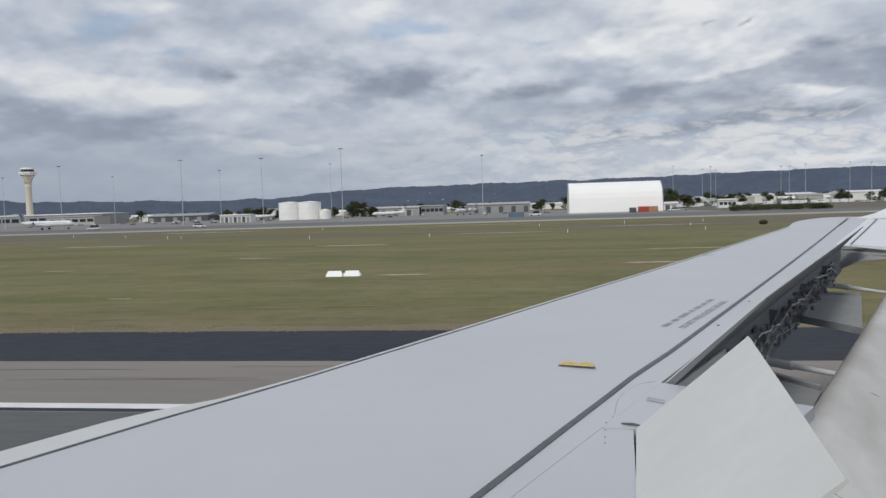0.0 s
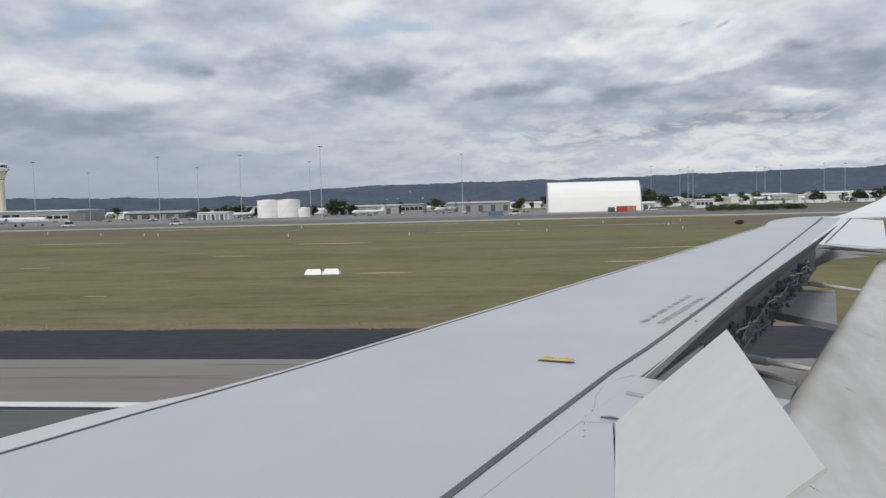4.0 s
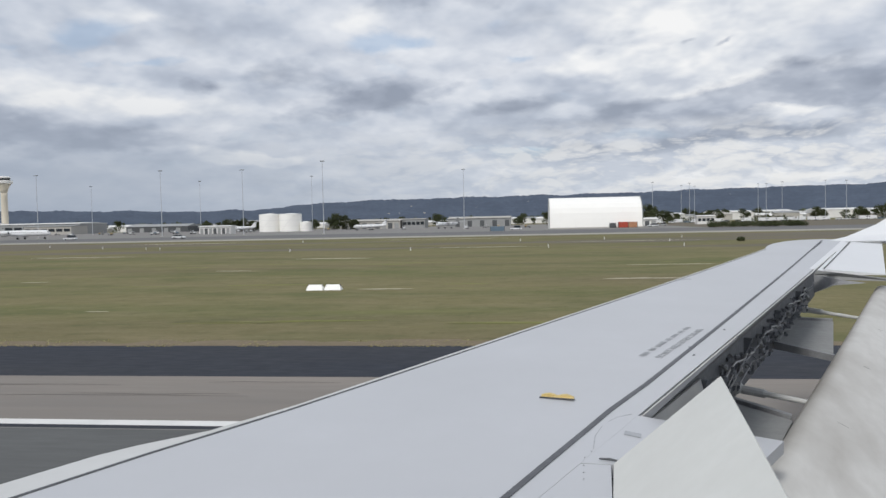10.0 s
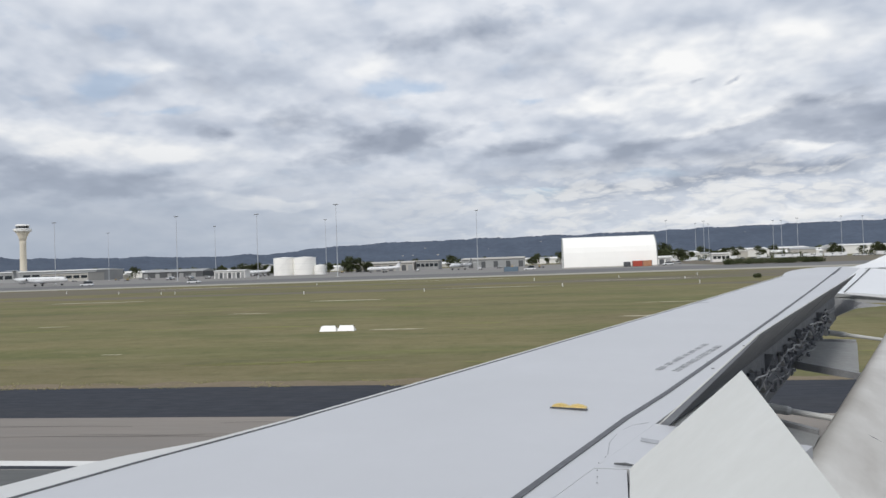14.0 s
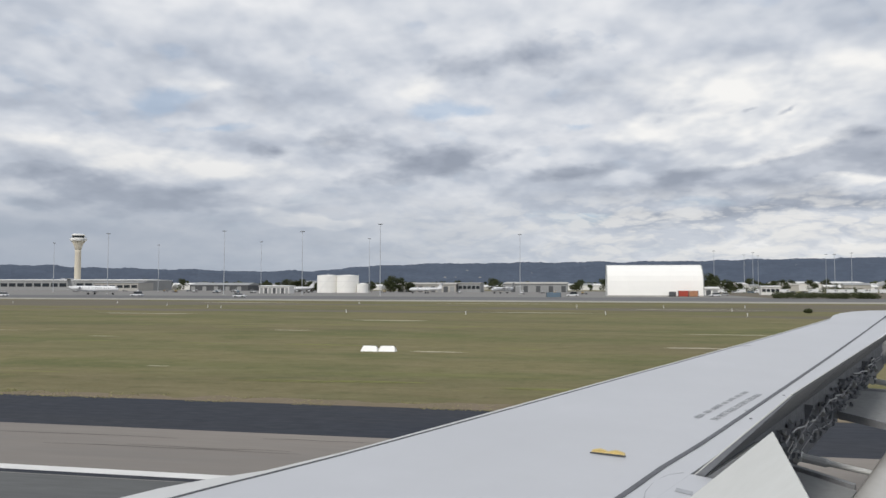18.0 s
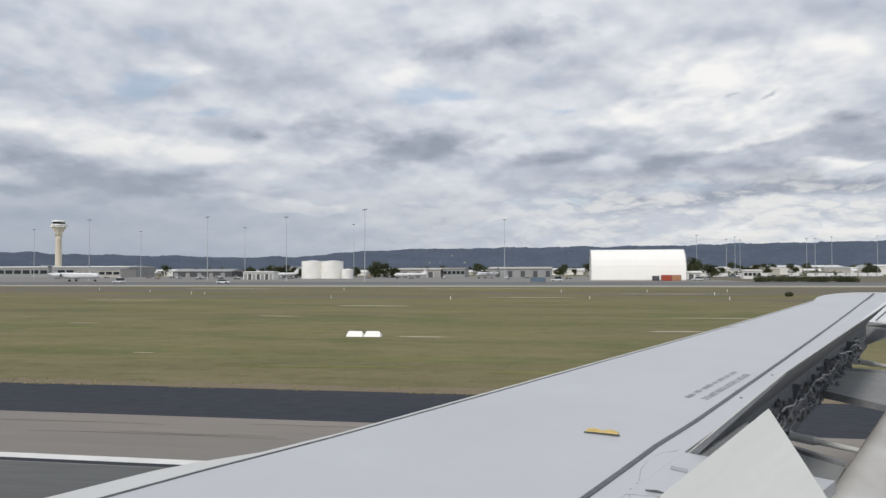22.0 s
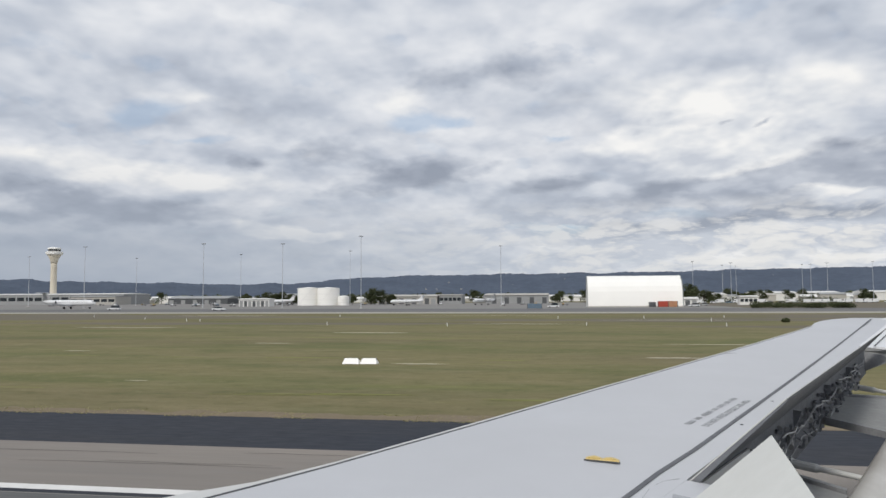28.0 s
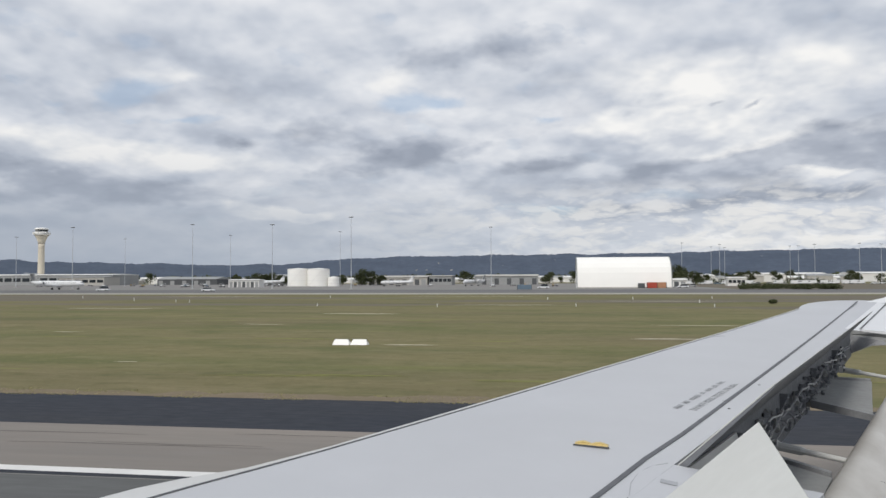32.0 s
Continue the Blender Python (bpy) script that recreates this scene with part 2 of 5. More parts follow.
# ---- materials ----
def material(name, colour, rough=0.6, metal=0.0, spread=0.15, scale=2.0, fine=30.0, bump=0.0, second=None, stretch=(1, 1, 1), amount=0.5, islands=False, ramp=(0.35, 0.65), gloss=0.5, vary=0.08):
    """A surface with broad stains towards `second` and fine grain, in metres."""
    m = bpy.data.materials.new(name)
    m.use_nodes = True
    t = m.node_tree
    b = t.nodes["Principled BSDF"]
    b.inputs["Metallic"].default_value = metal
    b.inputs["Specular IOR Level"].default_value = gloss
    pos = t.nodes.new("ShaderNodeNewGeometry")
    mp = t.nodes.new("ShaderNodeMapping")
    mp.inputs["Scale"].default_value = stretch
    t.links.new(pos.outputs["Position"], mp.inputs[0])

    def tex(s, d, vec):
        n = t.nodes.new("ShaderNodeTexNoise")
        n.inputs["Scale"].default_value, n.inputs["Detail"].default_value, n.inputs["Roughness"].default_value = s, d, 0.6
        t.links.new(vec, n.inputs["Vector"])
        return n.outputs[0]

    def mix(f, a, c, mode="MIX"):
        n = t.nodes.new("ShaderNodeMix")
        n.data_type, n.blend_type = "RGBA", mode
        for v, i in ((f, 0), (a, 6), (c, 7)):
            if isinstance(v, (int, float)):
                n.inputs[i].default_value = v
            elif isinstance(v, tuple):
                n.inputs[i].default_value = (*v, 1)
            else:
                t.links.new(v, n.inputs[i])
        return n.outputs[2]

    def span(v, lo, hi, c0=0.0, c1=1.0):
        n = t.nodes.new("ShaderNodeMapRange")
        n.inputs[1].default_value, n.inputs[2].default_value, n.inputs[3].default_value, n.inputs[4].default_value = lo, hi, c0, c1
        t.links.new(v, n.inputs[0])
        return n.outputs[0]

    broad, grain = tex(scale, 5, mp.outputs[0]), tex(fine, 3, mp.outputs[0])
    other = second or tuple(c * (1 - spread) for c in colour)
    col = mix(span(broad, ramp[0], ramp[1], 0, amount if second else 1.0), colour, other)
    col = mix(span(grain, 0.3, 0.7, 0, 0.5), col, tuple(c * (1 - spread) for c in colour))
    if islands:
        col = mix(span(pos.outputs["Random Per Island"], 0, 1, 0, 0.55), col, tuple(c * 0.45 for c in colour))
    t.links.new(col, b.inputs["Base Color"])
    t.links.new(span(grain, 0.3, 0.7, max(0.02, rough - vary), min(1, rough + vary)), b.inputs["Roughness"])
    if bump:
        n = t.nodes.new("ShaderNodeBump")
        n.inputs["Strength"].default_value, n.inputs["Distance"].default_value = 0.6, bump
        t.links.new(grain, n.inputs["Height"])
        t.links.new(n.outputs[0], b.inputs["Normal"])
    return m


M = {
    "wing": material("grey_wing_paint", (0.505, 0.512, 0.53), 0.42, 0, 0.025, 0.8, 7, 0.0, (0.455, 0.462, 0.476), amount=0.7, vary=0.015),
    "edge": material("pale_slat_paint", (0.58, 0.58, 0.565), 0.4, 0, 0.06, 1.5, 12, 0.0, (0.48, 0.47, 0.44), amount=0.6, vary=0.03),
    "panel": material("off_white_panel_paint", (0.66, 0.66, 0.62), 0.5, 0, 0.06, 1.2, 14, 0.0, (0.56, 0.555, 0.52), amount=0.6),
    "flap": material("streaked_flap_paint", (0.60, 0.585, 0.55), 0.5, 0, 0.12, 1.3, 10, 0.0, (0.36, 0.335, 0.30), stretch=(1, 0.45, 2), amount=0.85, ramp=(0.45, 0.66)),
    "line": material("dark_grey_line_paint", (0.105, 0.11, 0.12), 0.55, 0, 0.2, 3, 25),
    "text": material("faded_grey_stencil_paint", (0.40, 0.41, 0.43), 0.6, 0, 0.2, 20, 90),
    "seal": material("dark_rubber_seal", (0.10, 0.105, 0.11), 0.7, 0, 0.3, 4, 40),
    "bay": material("oily_grey_metal", (0.34, 0.345, 0.355), 0.55, 0.1, 0.35, 6, 40, 0.002, (0.19, 0.19, 0.195)),
    # dark grey of the spar web, spoiler undersides and small bay parts
    "spar": material("dark_spar_paint", (0.20, 0.21, 0.225), 0.6, 0.05, 0.4, 5, 30, 0.002, (0.12, 0.122, 0.13)),
    "shroud": material("dull_grey_shroud_paint", (0.30, 0.305, 0.30), 0.6, 0, 0.2, 3, 20, 0.0, (0.23, 0.23, 0.225)),
    "steel": material("dull_steel", (0.42, 0.42, 0.41), 0.35, 0.7, 0.25, 8, 50, 0.0, (0.2, 0.19, 0.18)),
    "wire": material("pale_wire_insulation", (0.40, 0.39, 0.37), 0.5, 0, 0.2, 20, 80),
    "yellow": material("chipped_yellow_paint", (0.70, 0.54, 0.22), 0.5, 0, 0.2, 30, 120, 0.0, (0.42, 0.30, 0.10)),
    "red": material("red_paint", (0.45, 0.07, 0.04), 0.45, 0, 0.2, 2, 20),
    "hull": material("white_airframe_paint", (0.72, 0.725, 0.73), 0.4, 0, 0.03, 0.6, 6, vary=0.015),
    "glass": material("dark_window_glass", (0.03, 0.035, 0.04), 0.1, 0, 0.2, 1, 8),
    "tyre": material("black_tyre_rubber", (0.03, 0.03, 0.03), 0.8, 0, 0.3, 6, 40),
    "tarmac": material("black_asphalt", (0.037, 0.042, 0.054), 0.9, 0, 0.3, 0.25, 4, 0.0, (0.055, 0.055, 0.058), stretch=(0.3, 1, 1), gloss=0.2),
    "shoulder": material("worn_brown_asphalt", (0.275, 0.246, 0.216), 0.9, 0, 0.18, 0.2, 5, 0.0, (0.17, 0.16, 0.15), stretch=(0.12, 1, 1), amount=0.8, gloss=0.2),
    "runway": material("grooved_grey_asphalt", (0.14, 0.143, 0.14), 0.9, 0, 0.25, 0.3, 6, 0.0, (0.08, 0.08, 0.082), stretch=(0.15, 1, 1), gloss=0.2),
    "taxiway": material("pale_taxiway_asphalt", (0.25, 0.24, 0.225), 0.9, 0, 0.2, 0.03, 1, 0.0, (0.17, 0.165, 0.16), stretch=(0.2, 1, 1), gloss=0.2),
    "taxi_asphalt": material("dark_taxiway_asphalt", (0.15, 0.15, 0.15), 0.9, 0, 0.2, 0.03, 1, 0.0, (0.20, 0.195, 0.185), stretch=(0.1, 1, 1), gloss=0.2),
    "dust": material("dusty_pale_gravel", (0.40, 0.38, 0.335), 0.95, 0, 0.2, 0.04, 1, 0.0, (0.27, 0.26, 0.225), stretch=(0.15, 1, 1), gloss=0.1),
    "sign_yellow": material("yellow_sign_face", (0.68, 0.44, 0.03), 0.45, 0, 0.08, 1.5, 15),
    "signal_red": material("signal_red_paint", (0.62, 0.11, 0.05), 0.5, 0, 0.12, 1.5, 12),
    "tank_pink": material("faded_pink_tank_paint", (0.52, 0.36, 0.29), 0.7, 0, 0.15, 0.8, 8),
    "lake_water": material("still_lake_water", (0.035, 0.045, 0.05), 0.08, 0, 0.2, 0.05, 1),
    "marking": material("white_marking_paint", (0.78, 0.77, 0.74), 0.7, 0, 0.15, 1.2, 20, 0.0, (0.55, 0.54, 0.52)),
    "earth": material("brown_verge_earth", (0.235, 0.19, 0.135), 0.95, 0, 0.3, 0.7, 5, 0.0, (0.16, 0.14, 0.075), gloss=0.1),
    "mark": material("worn_tyre_rubber", (0.165, 0.15, 0.135), 0.9, 0, 0.25, 0.8, 8, gloss=0.2),
    "sand": material("pale_dry_sand", (0.52, 0.47, 0.36), 0.95, 0, 0.25, 0.5, 4, 0.0, (0.28, 0.25, 0.17), gloss=0.1),
    "bare": material("bare_brown_ground", (0.175, 0.152, 0.118), 0.95, 0, 0.2, 0.05, 1.0, 0.0, (0.125, 0.125, 0.085), stretch=(0.3, 1, 1), gloss=0.1),
    "fabric": material("white_hangar_fabric", (0.90, 0.885, 0.84), 0.6, 0, 0.03, 0.15, 2, 0.0, (0.84, 0.825, 0.785)),
    "white": material("white_cladding", (0.78, 0.77, 0.74), 0.6, 0, 0.1, 0.1, 1.5),
    "grey": material("grey_cladding", (0.33, 0.335, 0.33), 0.6, 0, 0.15, 0.1, 1.5),
    "dark": material("dark_cladding", (0.09, 0.095, 0.10), 0.6, 0, 0.2, 0.1, 1.5),
    "concrete": material("pale_concrete", (0.47, 0.45, 0.41), 0.85, 0, 0.12, 0.1, 1.5, 0.0, (0.36, 0.345, 0.315)),
    "beige": material("beige_tower_concrete", (0.60, 0.545, 0.44), 0.85, 0, 0.1, 0.1, 1.5, 0.0, (0.50, 0.45, 0.37)),
    "mast": material("galvanised_mast_steel", (0.55, 0.57, 0.59), 0.55, 0.3, 0.15, 0.5, 4),
    "leaf": material("eucalypt_leaves", (0.065, 0.08, 0.035), 0.8, 0, 0.4, 0.3, 3, 0.0, (0.10, 0.10, 0.05), islands=True, gloss=0.2),
    "clover": material("yellow_green_weeds", (0.235, 0.235, 0.082), 0.95, 0, 0.3, 0.6, 4, 0.0, (0.17, 0.18, 0.065), gloss=0.1),
    "tuft": material("dry_grass_blades", (0.40, 0.36, 0.19), 0.9, 0, 0.3, 0.2, 3, 0.0, (0.25, 0.24, 0.10), gloss=0.1),
    "bark": material("grey_bark", (0.16, 0.14, 0.12), 0.9, 0, 0.3, 2, 12),
    # blue of the distant haze is mixed into the forest's own colour
    "hill": material("haze_tinted_scarp", (0.094, 0.116, 0.156), 0.95, 0, 0.3, 0.006, 0.035, 0.0, (0.072, 0.090, 0.124), amount=0.9, gloss=0.1),
    "orange": material("orange_container_paint", (0.48, 0.24, 0.13), 0.6, 0, 0.2, 0.5, 4),
    "tan": material("tan_container_paint", (0.42, 0.30, 0.14), 0.6, 0, 0.2, 0.5, 4),
    "blue": material("blue_paint", (0.14, 0.20, 0.26), 0.5, 0, 0.2, 0.5, 4),
}


def grass_material():
    """Olive turf: long bands along the field, green and straw patches, fine speckle."""
    m = material("dry_airfield_grass", (0.200, 0.180, 0.086), 0.95, 0, 0.25, 0.05, 1.4, 0.0, (0.222, 0.188, 0.106), stretch=(0.4, 1.0, 1), amount=0.9, gloss=0.1)
    t = m.node_tree
    b = t.nodes["Principled BSDF"]
    before = b.inputs["Base Color"].links[0].from_socket
    pos = t.nodes.new("ShaderNodeNewGeometry")
    bands = (
        (0.10, (0.25, 1, 1), (0.118, 0.134, 0.050), 0.46, 0.62, 0.65),      # broad green swathes
        (0.045, (0.25, 1, 1), (0.142, 0.118, 0.072), 0.50, 0.62, 0.55),     # brown swathes
        (0.35, (0.45, 1, 1), (0.250, 0.212, 0.125), 0.52, 0.72, 0.5),       # straw
        (0.22, (0.50, 1, 1), (0.105, 0.116, 0.048), 0.52, 0.68, 0.5),       # dark tufts
        (1.1, (0.60, 1, 1), (0.098, 0.104, 0.046), 0.53, 0.70, 0.45),
        (1.6, (0.60, 1, 1), (0.265, 0.235, 0.125), 0.57, 0.74, 0.4),
        (5.0, (0.7, 1, 1), (0.098, 0.100, 0.048), 0.50, 0.72, 0.4),
        (0.30, (0.14, 1, 1), (0.225, 0.230, 0.085), 0.60, 0.70, 0.4),       # thin yellow-green rows
    )
    for i, (scale, stretch, colour, lo, hi, most) in enumerate(bands):
        mp = t.nodes.new("ShaderNodeMapping")
        mp.inputs["Scale"].default_value, mp.inputs["Location"].default_value = stretch, (3.1 * i, 7.7 * i, 0)
        t.links.new(pos.outputs["Position"], mp.inputs[0])
        n = t.nodes.new("ShaderNodeTexNoise")
        n.inputs["Scale"].default_value, n.inputs["Detail"].default_value = scale, 7
        t.links.new(mp.outputs[0], n.inputs["Vector"])
        r = t.nodes.new("ShaderNodeMapRange")
        r.inputs[1].default_value, r.inputs[2].default_value, r.inputs[4].default_value = lo, hi, most
        t.links.new(n.outputs[0], r.inputs[0])
        x = t.nodes.new("ShaderNodeMix")
        x.data_type = "RGBA"
        x.inputs[7].default_value = (*colour, 1)
        t.links.new(r.outputs[0], x.inputs[0])
        t.links.new(before, x.inputs[6])
        before = x.outputs[2]
    t.links.new(before, b.inputs["Base Color"])
    return m


M["grass"] = grass_material()


# ---- building helpers ----
def part(name, bm, mat, parent=None, label="", smooth=False):
    me = bpy.data.meshes.new(name)
    bmesh.ops.recalc_face_normals(bm, faces=bm.faces)
    bm.to_mesh(me)
    bm.free()
    me.materials.append(M[mat])
    if smooth:
        me.shade_smooth()
    ob = new(name, me)
    if parent:
        ob.parent = parent
    if label:
        ob["label"] = label
    return ob


def thing(name, label, category, place=(0, 0, 0), turn=0, group="", kind=""):
    ob = new(name)
    ob.matrix_world = pose(*place, 0, 0, turn)
    return tagged(ob, label, category, group, kind)


def add_box(bm, x0, x1, y0, y1, z0, z1, bevel=0.0):
    made = bmesh.ops.create_cube(bm, size=1.0, matrix=Matrix.Translation(((x0 + x1) / 2, (y0 + y1) / 2, (z0 + z1) / 2)) @ Matrix.Diagonal((x1 - x0, y1 - y0, z1 - z0, 1)))
    if bevel:
        edges = list({e for v in made["verts"] for e in v.link_edges})
        bmesh.ops.bevel(bm, geom=edges, offset=bevel, segments=2, affect="EDGES", profile=0.5)
    return bm


def box(x0, x1, y0, y1, z0, z1, bevel=0.0):
    return add_box(bmesh.new(), x0, x1, y0, y1, z0, z1, bevel)


def add_tube(bm, points, radius, sides=10, ends=True):
    """A tube through points; radius is one number or one a point."""
    pts = [Vector(p) for p in points]
    rad = radius if isinstance(radius, (list, tuple)) else [radius] * len(pts)
    rings = []
    for i, p in enumerate(pts):
        d = (pts[min(i + 1, len(pts) - 1)] - pts[max(i - 1, 0)]).normalized()
        side = d.cross(Vector((0, 0, 1)) if abs(d.z) < 0.95 else Vector((1, 0, 0))).normalized()
        over = side.cross(d)
        rings.append([bm.verts.new(p + (side * math.cos(a) + over * math.sin(a)) * rad[i]) for a in (2 * math.pi * k / sides for k in range(sides))])
    for a, b in zip(rings, rings[1:]):
        for k in range(sides):
            bm.faces.new((a[k], a[(k + 1) % sides], b[(k + 1) % sides], b[k]))
    if ends:
        bm.faces.new(rings[0])
        bm.faces.new(rings[-1])
    return bm


def tube(points, radius, sides=10):
    return add_tube(bmesh.new(), points, radius, sides)


def lathe(profile, sides=24, centre=(0, 0, 0)):
    """Turns (radius, height) pairs about the vertical."""
    bm = bmesh.new()
    rings = [[bm.verts.new((centre[0] + r * math.cos(2 * math.pi * k / sides), centre[1] + r * math.sin(2 * math.pi * k / sides), centre[2] + z)) for k in range(sides)] for r, z in profile]
    for a, b in zip(rings, rings[1:]):
        for k in range(sides):
            bm.faces.new((a[k], a[(k + 1) % sides], b[(k + 1) % sides], b[k]))
    bm.faces.new(rings[0])
    bm.faces.new(rings[-1])
    return bm


def loft(sections, closed=True, caps=True):
    bm = bmesh.new()
    rings = [[bm.verts.new(p) for p in s] for s in sections]
    n = len(rings[0])
    for a, b in zip(rings, rings[1:]):
        for k in range(n if closed else n - 1):
            bm.faces.new((a[k], a[(k + 1) % n], b[(k + 1) % n], b[k]))
    if caps and closed:
        bm.faces.new(rings[0])
        bm.faces.new(rings[-1])
    return bm


def prism(outline, lift):
    """A slab: a closed outline of 3D points and the vector to its other face."""
    return loft([[Vector(p) for p in outline], [Vector(p) + Vector(lift) for p in outline]])


# ---- ground ----
def ground_sheet():
    bm = bmesh.new()
    rad = [0, 15, 40, 80, 150, 300, 600, 1200, 2400, 4900]
    n = 72
    rings = []
    for r in rad[1:]:
        rings.append([bm.verts.new((r * math.cos(2 * math.pi * k / n), r * math.sin(2 * math.pi * k / n), 0)) for k in range(n)])
    c = bm.verts.new((0, 0, 0))
    for k in range(n):
        bm.faces.new((c, rings[0][k], rings[0][(k + 1) % n]))
    for a, b in zip(rings, rings[1:]):
        for k in range(n):
            bm.faces.new((a[k], b[k], b[(k + 1) % n], a[(k + 1) % n]))
    ob = part("ground", bm, "grass")
    tagged(ob, "flat dry olive-green airfield grass", "ground", kind="structure")


ground_sheet()


def slab(name, label, mat, y0, y1, top, x0=-1500, x1=1500, category="pavement"):
    ob = part(name, box(x0, x1, y0, y1, -0.3, top), mat)
    return tagged(ob, label, category, kind="structure")


slab("runway", "grooved grey asphalt runway", "runway", -27.5, 16.3, 0.03, category="runway")
slab("pavement_shoulder", "worn brown-grey asphalt shoulder of the runway", "shoulder", 16.3, 21.65, 0.026)
slab("pavement_edge", "freshly laid black asphalt strip beside the grass", "tarmac", 21.65, 27.3, 0.022)
edge_line = tagged(part("runway_edge_line", box(-1500, 1500, 16.24, 16.66, 0.02, 0.034), "marking"), "worn white painted runway edge line", "marking", kind="structure")
slab("taxiway_shoulder", "pale dusty shoulder along the taxiway", "dust", 213, 233, 0.026)
slab("taxiway", "dark grey asphalt taxiway across the grass", "taxi_asphalt", 233, 300, 0.03, -1500, 1500)
tagged(part("runway_joint", box(-1500, 1500, 15.98, 16.22, 0.02, 0.0335), "tarmac"), "dark sealed joint inside the runway edge line", "marking", kind="structure")
tagged(part("runway_joint_line", box(-1500, 1500, 15.90, 15.93, 0.02, 0.0345), "taxiway"), "thin pale line on the runway asphalt", "marking", kind="structure")
slab("bare_ground", "bare brown ground beyond the taxiway", "bare", 300, 560, 0.006, 71, 900, category="ground")
slab("apron", "pale grey concrete apron in front of the hangar", "taxiway", 300, 640, 0.028, -700, 70)


# ---- hills ----
def hills():
    """A wooded scarp along the horizon: profile by azimuth in degrees, height in metres."""
    prof = [(-75, 120), (-60, 118), (-42, 116), (-34, 104), (-25, 92), (-21, 96), (-18, 122), (-13, 144), (-6, 152), (1, 155), (8, 159), (16, 164), (24, 164), (40, 170), (75, 150)]
    bm = bmesh.new()
    grid = []
    n = 1500
    for i in range(n + 1):
        az = -75 + 150 * i / n
        h = float(np.interp(az, [p[0] for p in prof], [p[1] for p in prof]))
        row = []
        for f, r in ((0, 4150), (0.25, 4260), (0.5, 4380), (0.75, 4510), (0.93, 4640), (1.0, 4720), (0.9, 4850)):
            rough = noise.noise((az * 0.55, f * 2.0, 3.1)) * 14 * f + noise.noise((az * 4.0, f * 3, 9.0)) * 4.0 * f + noise.noise((az * 17, f * 5, 1.0)) * 2.2 * f + max(0.0, noise.noise((az * 41, f * 37, 4.0))) * 5.0 * f
            a = radians(az)
            row.append(bm.verts.new((r * math.sin(a), r * math.cos(a), max(-3.0, h * f + rough - (3 if f == 0 else 0)))))
        grid.append(row)
    for a, b in zip(grid, grid[1:]):
        for k in range(len(a) - 1):
            bm.faces.new((a[k], b[k], b[k + 1], a[k + 1]))
    tagged(part("hills", bm, "hill", smooth=True), "long low scarp of dark wooded hills on the horizon, tinted haze-blue", "hills", kind="structure")


hills()

# ---- the airliner: wing, spoilers, flap, hull ----
plane = thing("airliner", "white airliner with a grey wing and spoilers raised", "airplane")


def wing_z(x, y):
    """Height of the wing's upper face."""
    return 3.65 + 0.04 * y - 0.03 * x + 0.04 * (max(0.0, y - 5.5) / 7.1) ** 2


def nose_x(y):
    """The straight line of the leading edge, drawn in a little outboard of the kink."""
    return -1.38 + 0.5268 * (y - 2.93) + 0.010 * max(0.0, min(2.6, 6.0 - y, 3.5 * (y - 2.7)))


def lead_x(y):
    """Leading edge; the root glove stands forward inboard of the kink."""
    k = min(1.0, max(0.0, (3.1 - y) / 0.42))
    return nose_x(y) - 0.13 * k * k * (3 - 2 * k) - 0.03 * max(0.0, 2.7 - y)


def hinge_x(y):
    return 0.49 + 0.478 * (y - 3.46)


def on_wing(x, y, up=0.0):
    return Vector((x, y, wing_z(x, y) + up))


def wing_box():
    """Closed sections from the root to the tip, with a rounded nose and a flat rear spar."""
    sections = []
    for y in [-0.62, 0.4, 1.0, 1.6, 2.2, 2.5, 2.68, 2.8, 2.9, 3.0, 3.4, 4, 5, 6, 7, 8, 9, 10, 11, 12, 12.82]:
        a, b = lead_x(y), hinge_x(y)
        thick = 0.62 - 0.022 * y
        s = []
        for k in range(9):            # nose, from below to the top
            w = math.pi * (k / 8 - 0.5)
            s.append((a + 0.05 * (1 - math.cos(w)), y, wing_z(a, y) - 0.055 + 0.055 * math.sin(w)))
        for f in (0.15, 0.35, 0.6, 0.8, 1.0):
            x = a + 0.05 + (b - a - 0.05) * f
            s.append((x, y, wing_z(x, y) + 0.015 * math.sin(math.pi * f)))
        s.append((b, y, wing_z(b, y) - thick * 0.75))
        m = a + 0.5 * (b - a)
        s.append((m, y, wing_z(m, y) - thick))
        sections.append(s)
    part("wing_box", loft(sections), "wing", plane, "light grey painted wing skin", smooth=False)


wing_box()


def crown(x, y):
    """Rise of the skin between nose and spar."""
    a, b = lead_x(y), hinge_x(y)
    f = (x - a - 0.05) / (b - a - 0.05)
    pts = [(0, 0), (0.15, 0.015 * math.sin(math.pi * 0.15)), (0.35, 0.015 * math.sin(math.pi * 0.35)), (0.6, 0.015 * math.sin(math.pi * 0.6)), (0.8, 0.015 * math.sin(math.pi * 0.8)), (1, 0)]
    return float(np.interp(f, [p[0] for p in pts], [p[1] for p in pts]))


def strip(name, mat, pts, width, up=0.003, thick=0.002, label="", lift=None):
    """A painted or sealed line along points (x, y) on the wing."""
    bm = bmesh.new()
    rows = []
    for i, p in enumerate(pts):
        d = Vector(pts[min(i + 1, len(pts) - 1)]) - Vector(pts[max(i - 1, 0)])
        side = Vector((d.y, -d.x)).normalized() * width / 2
        q = []
        for s, h in ((1, up), (-1, up), (-1, up + thick), (1, up + thick)):
            x, y = p[0] + side.x * s, p[1] + side.y * s
            q.append(on_wing(x, y, h + (lift(x, y) if lift else 0)))
        rows.append(q)
    return part(name, loft(rows), mat, plane, label)


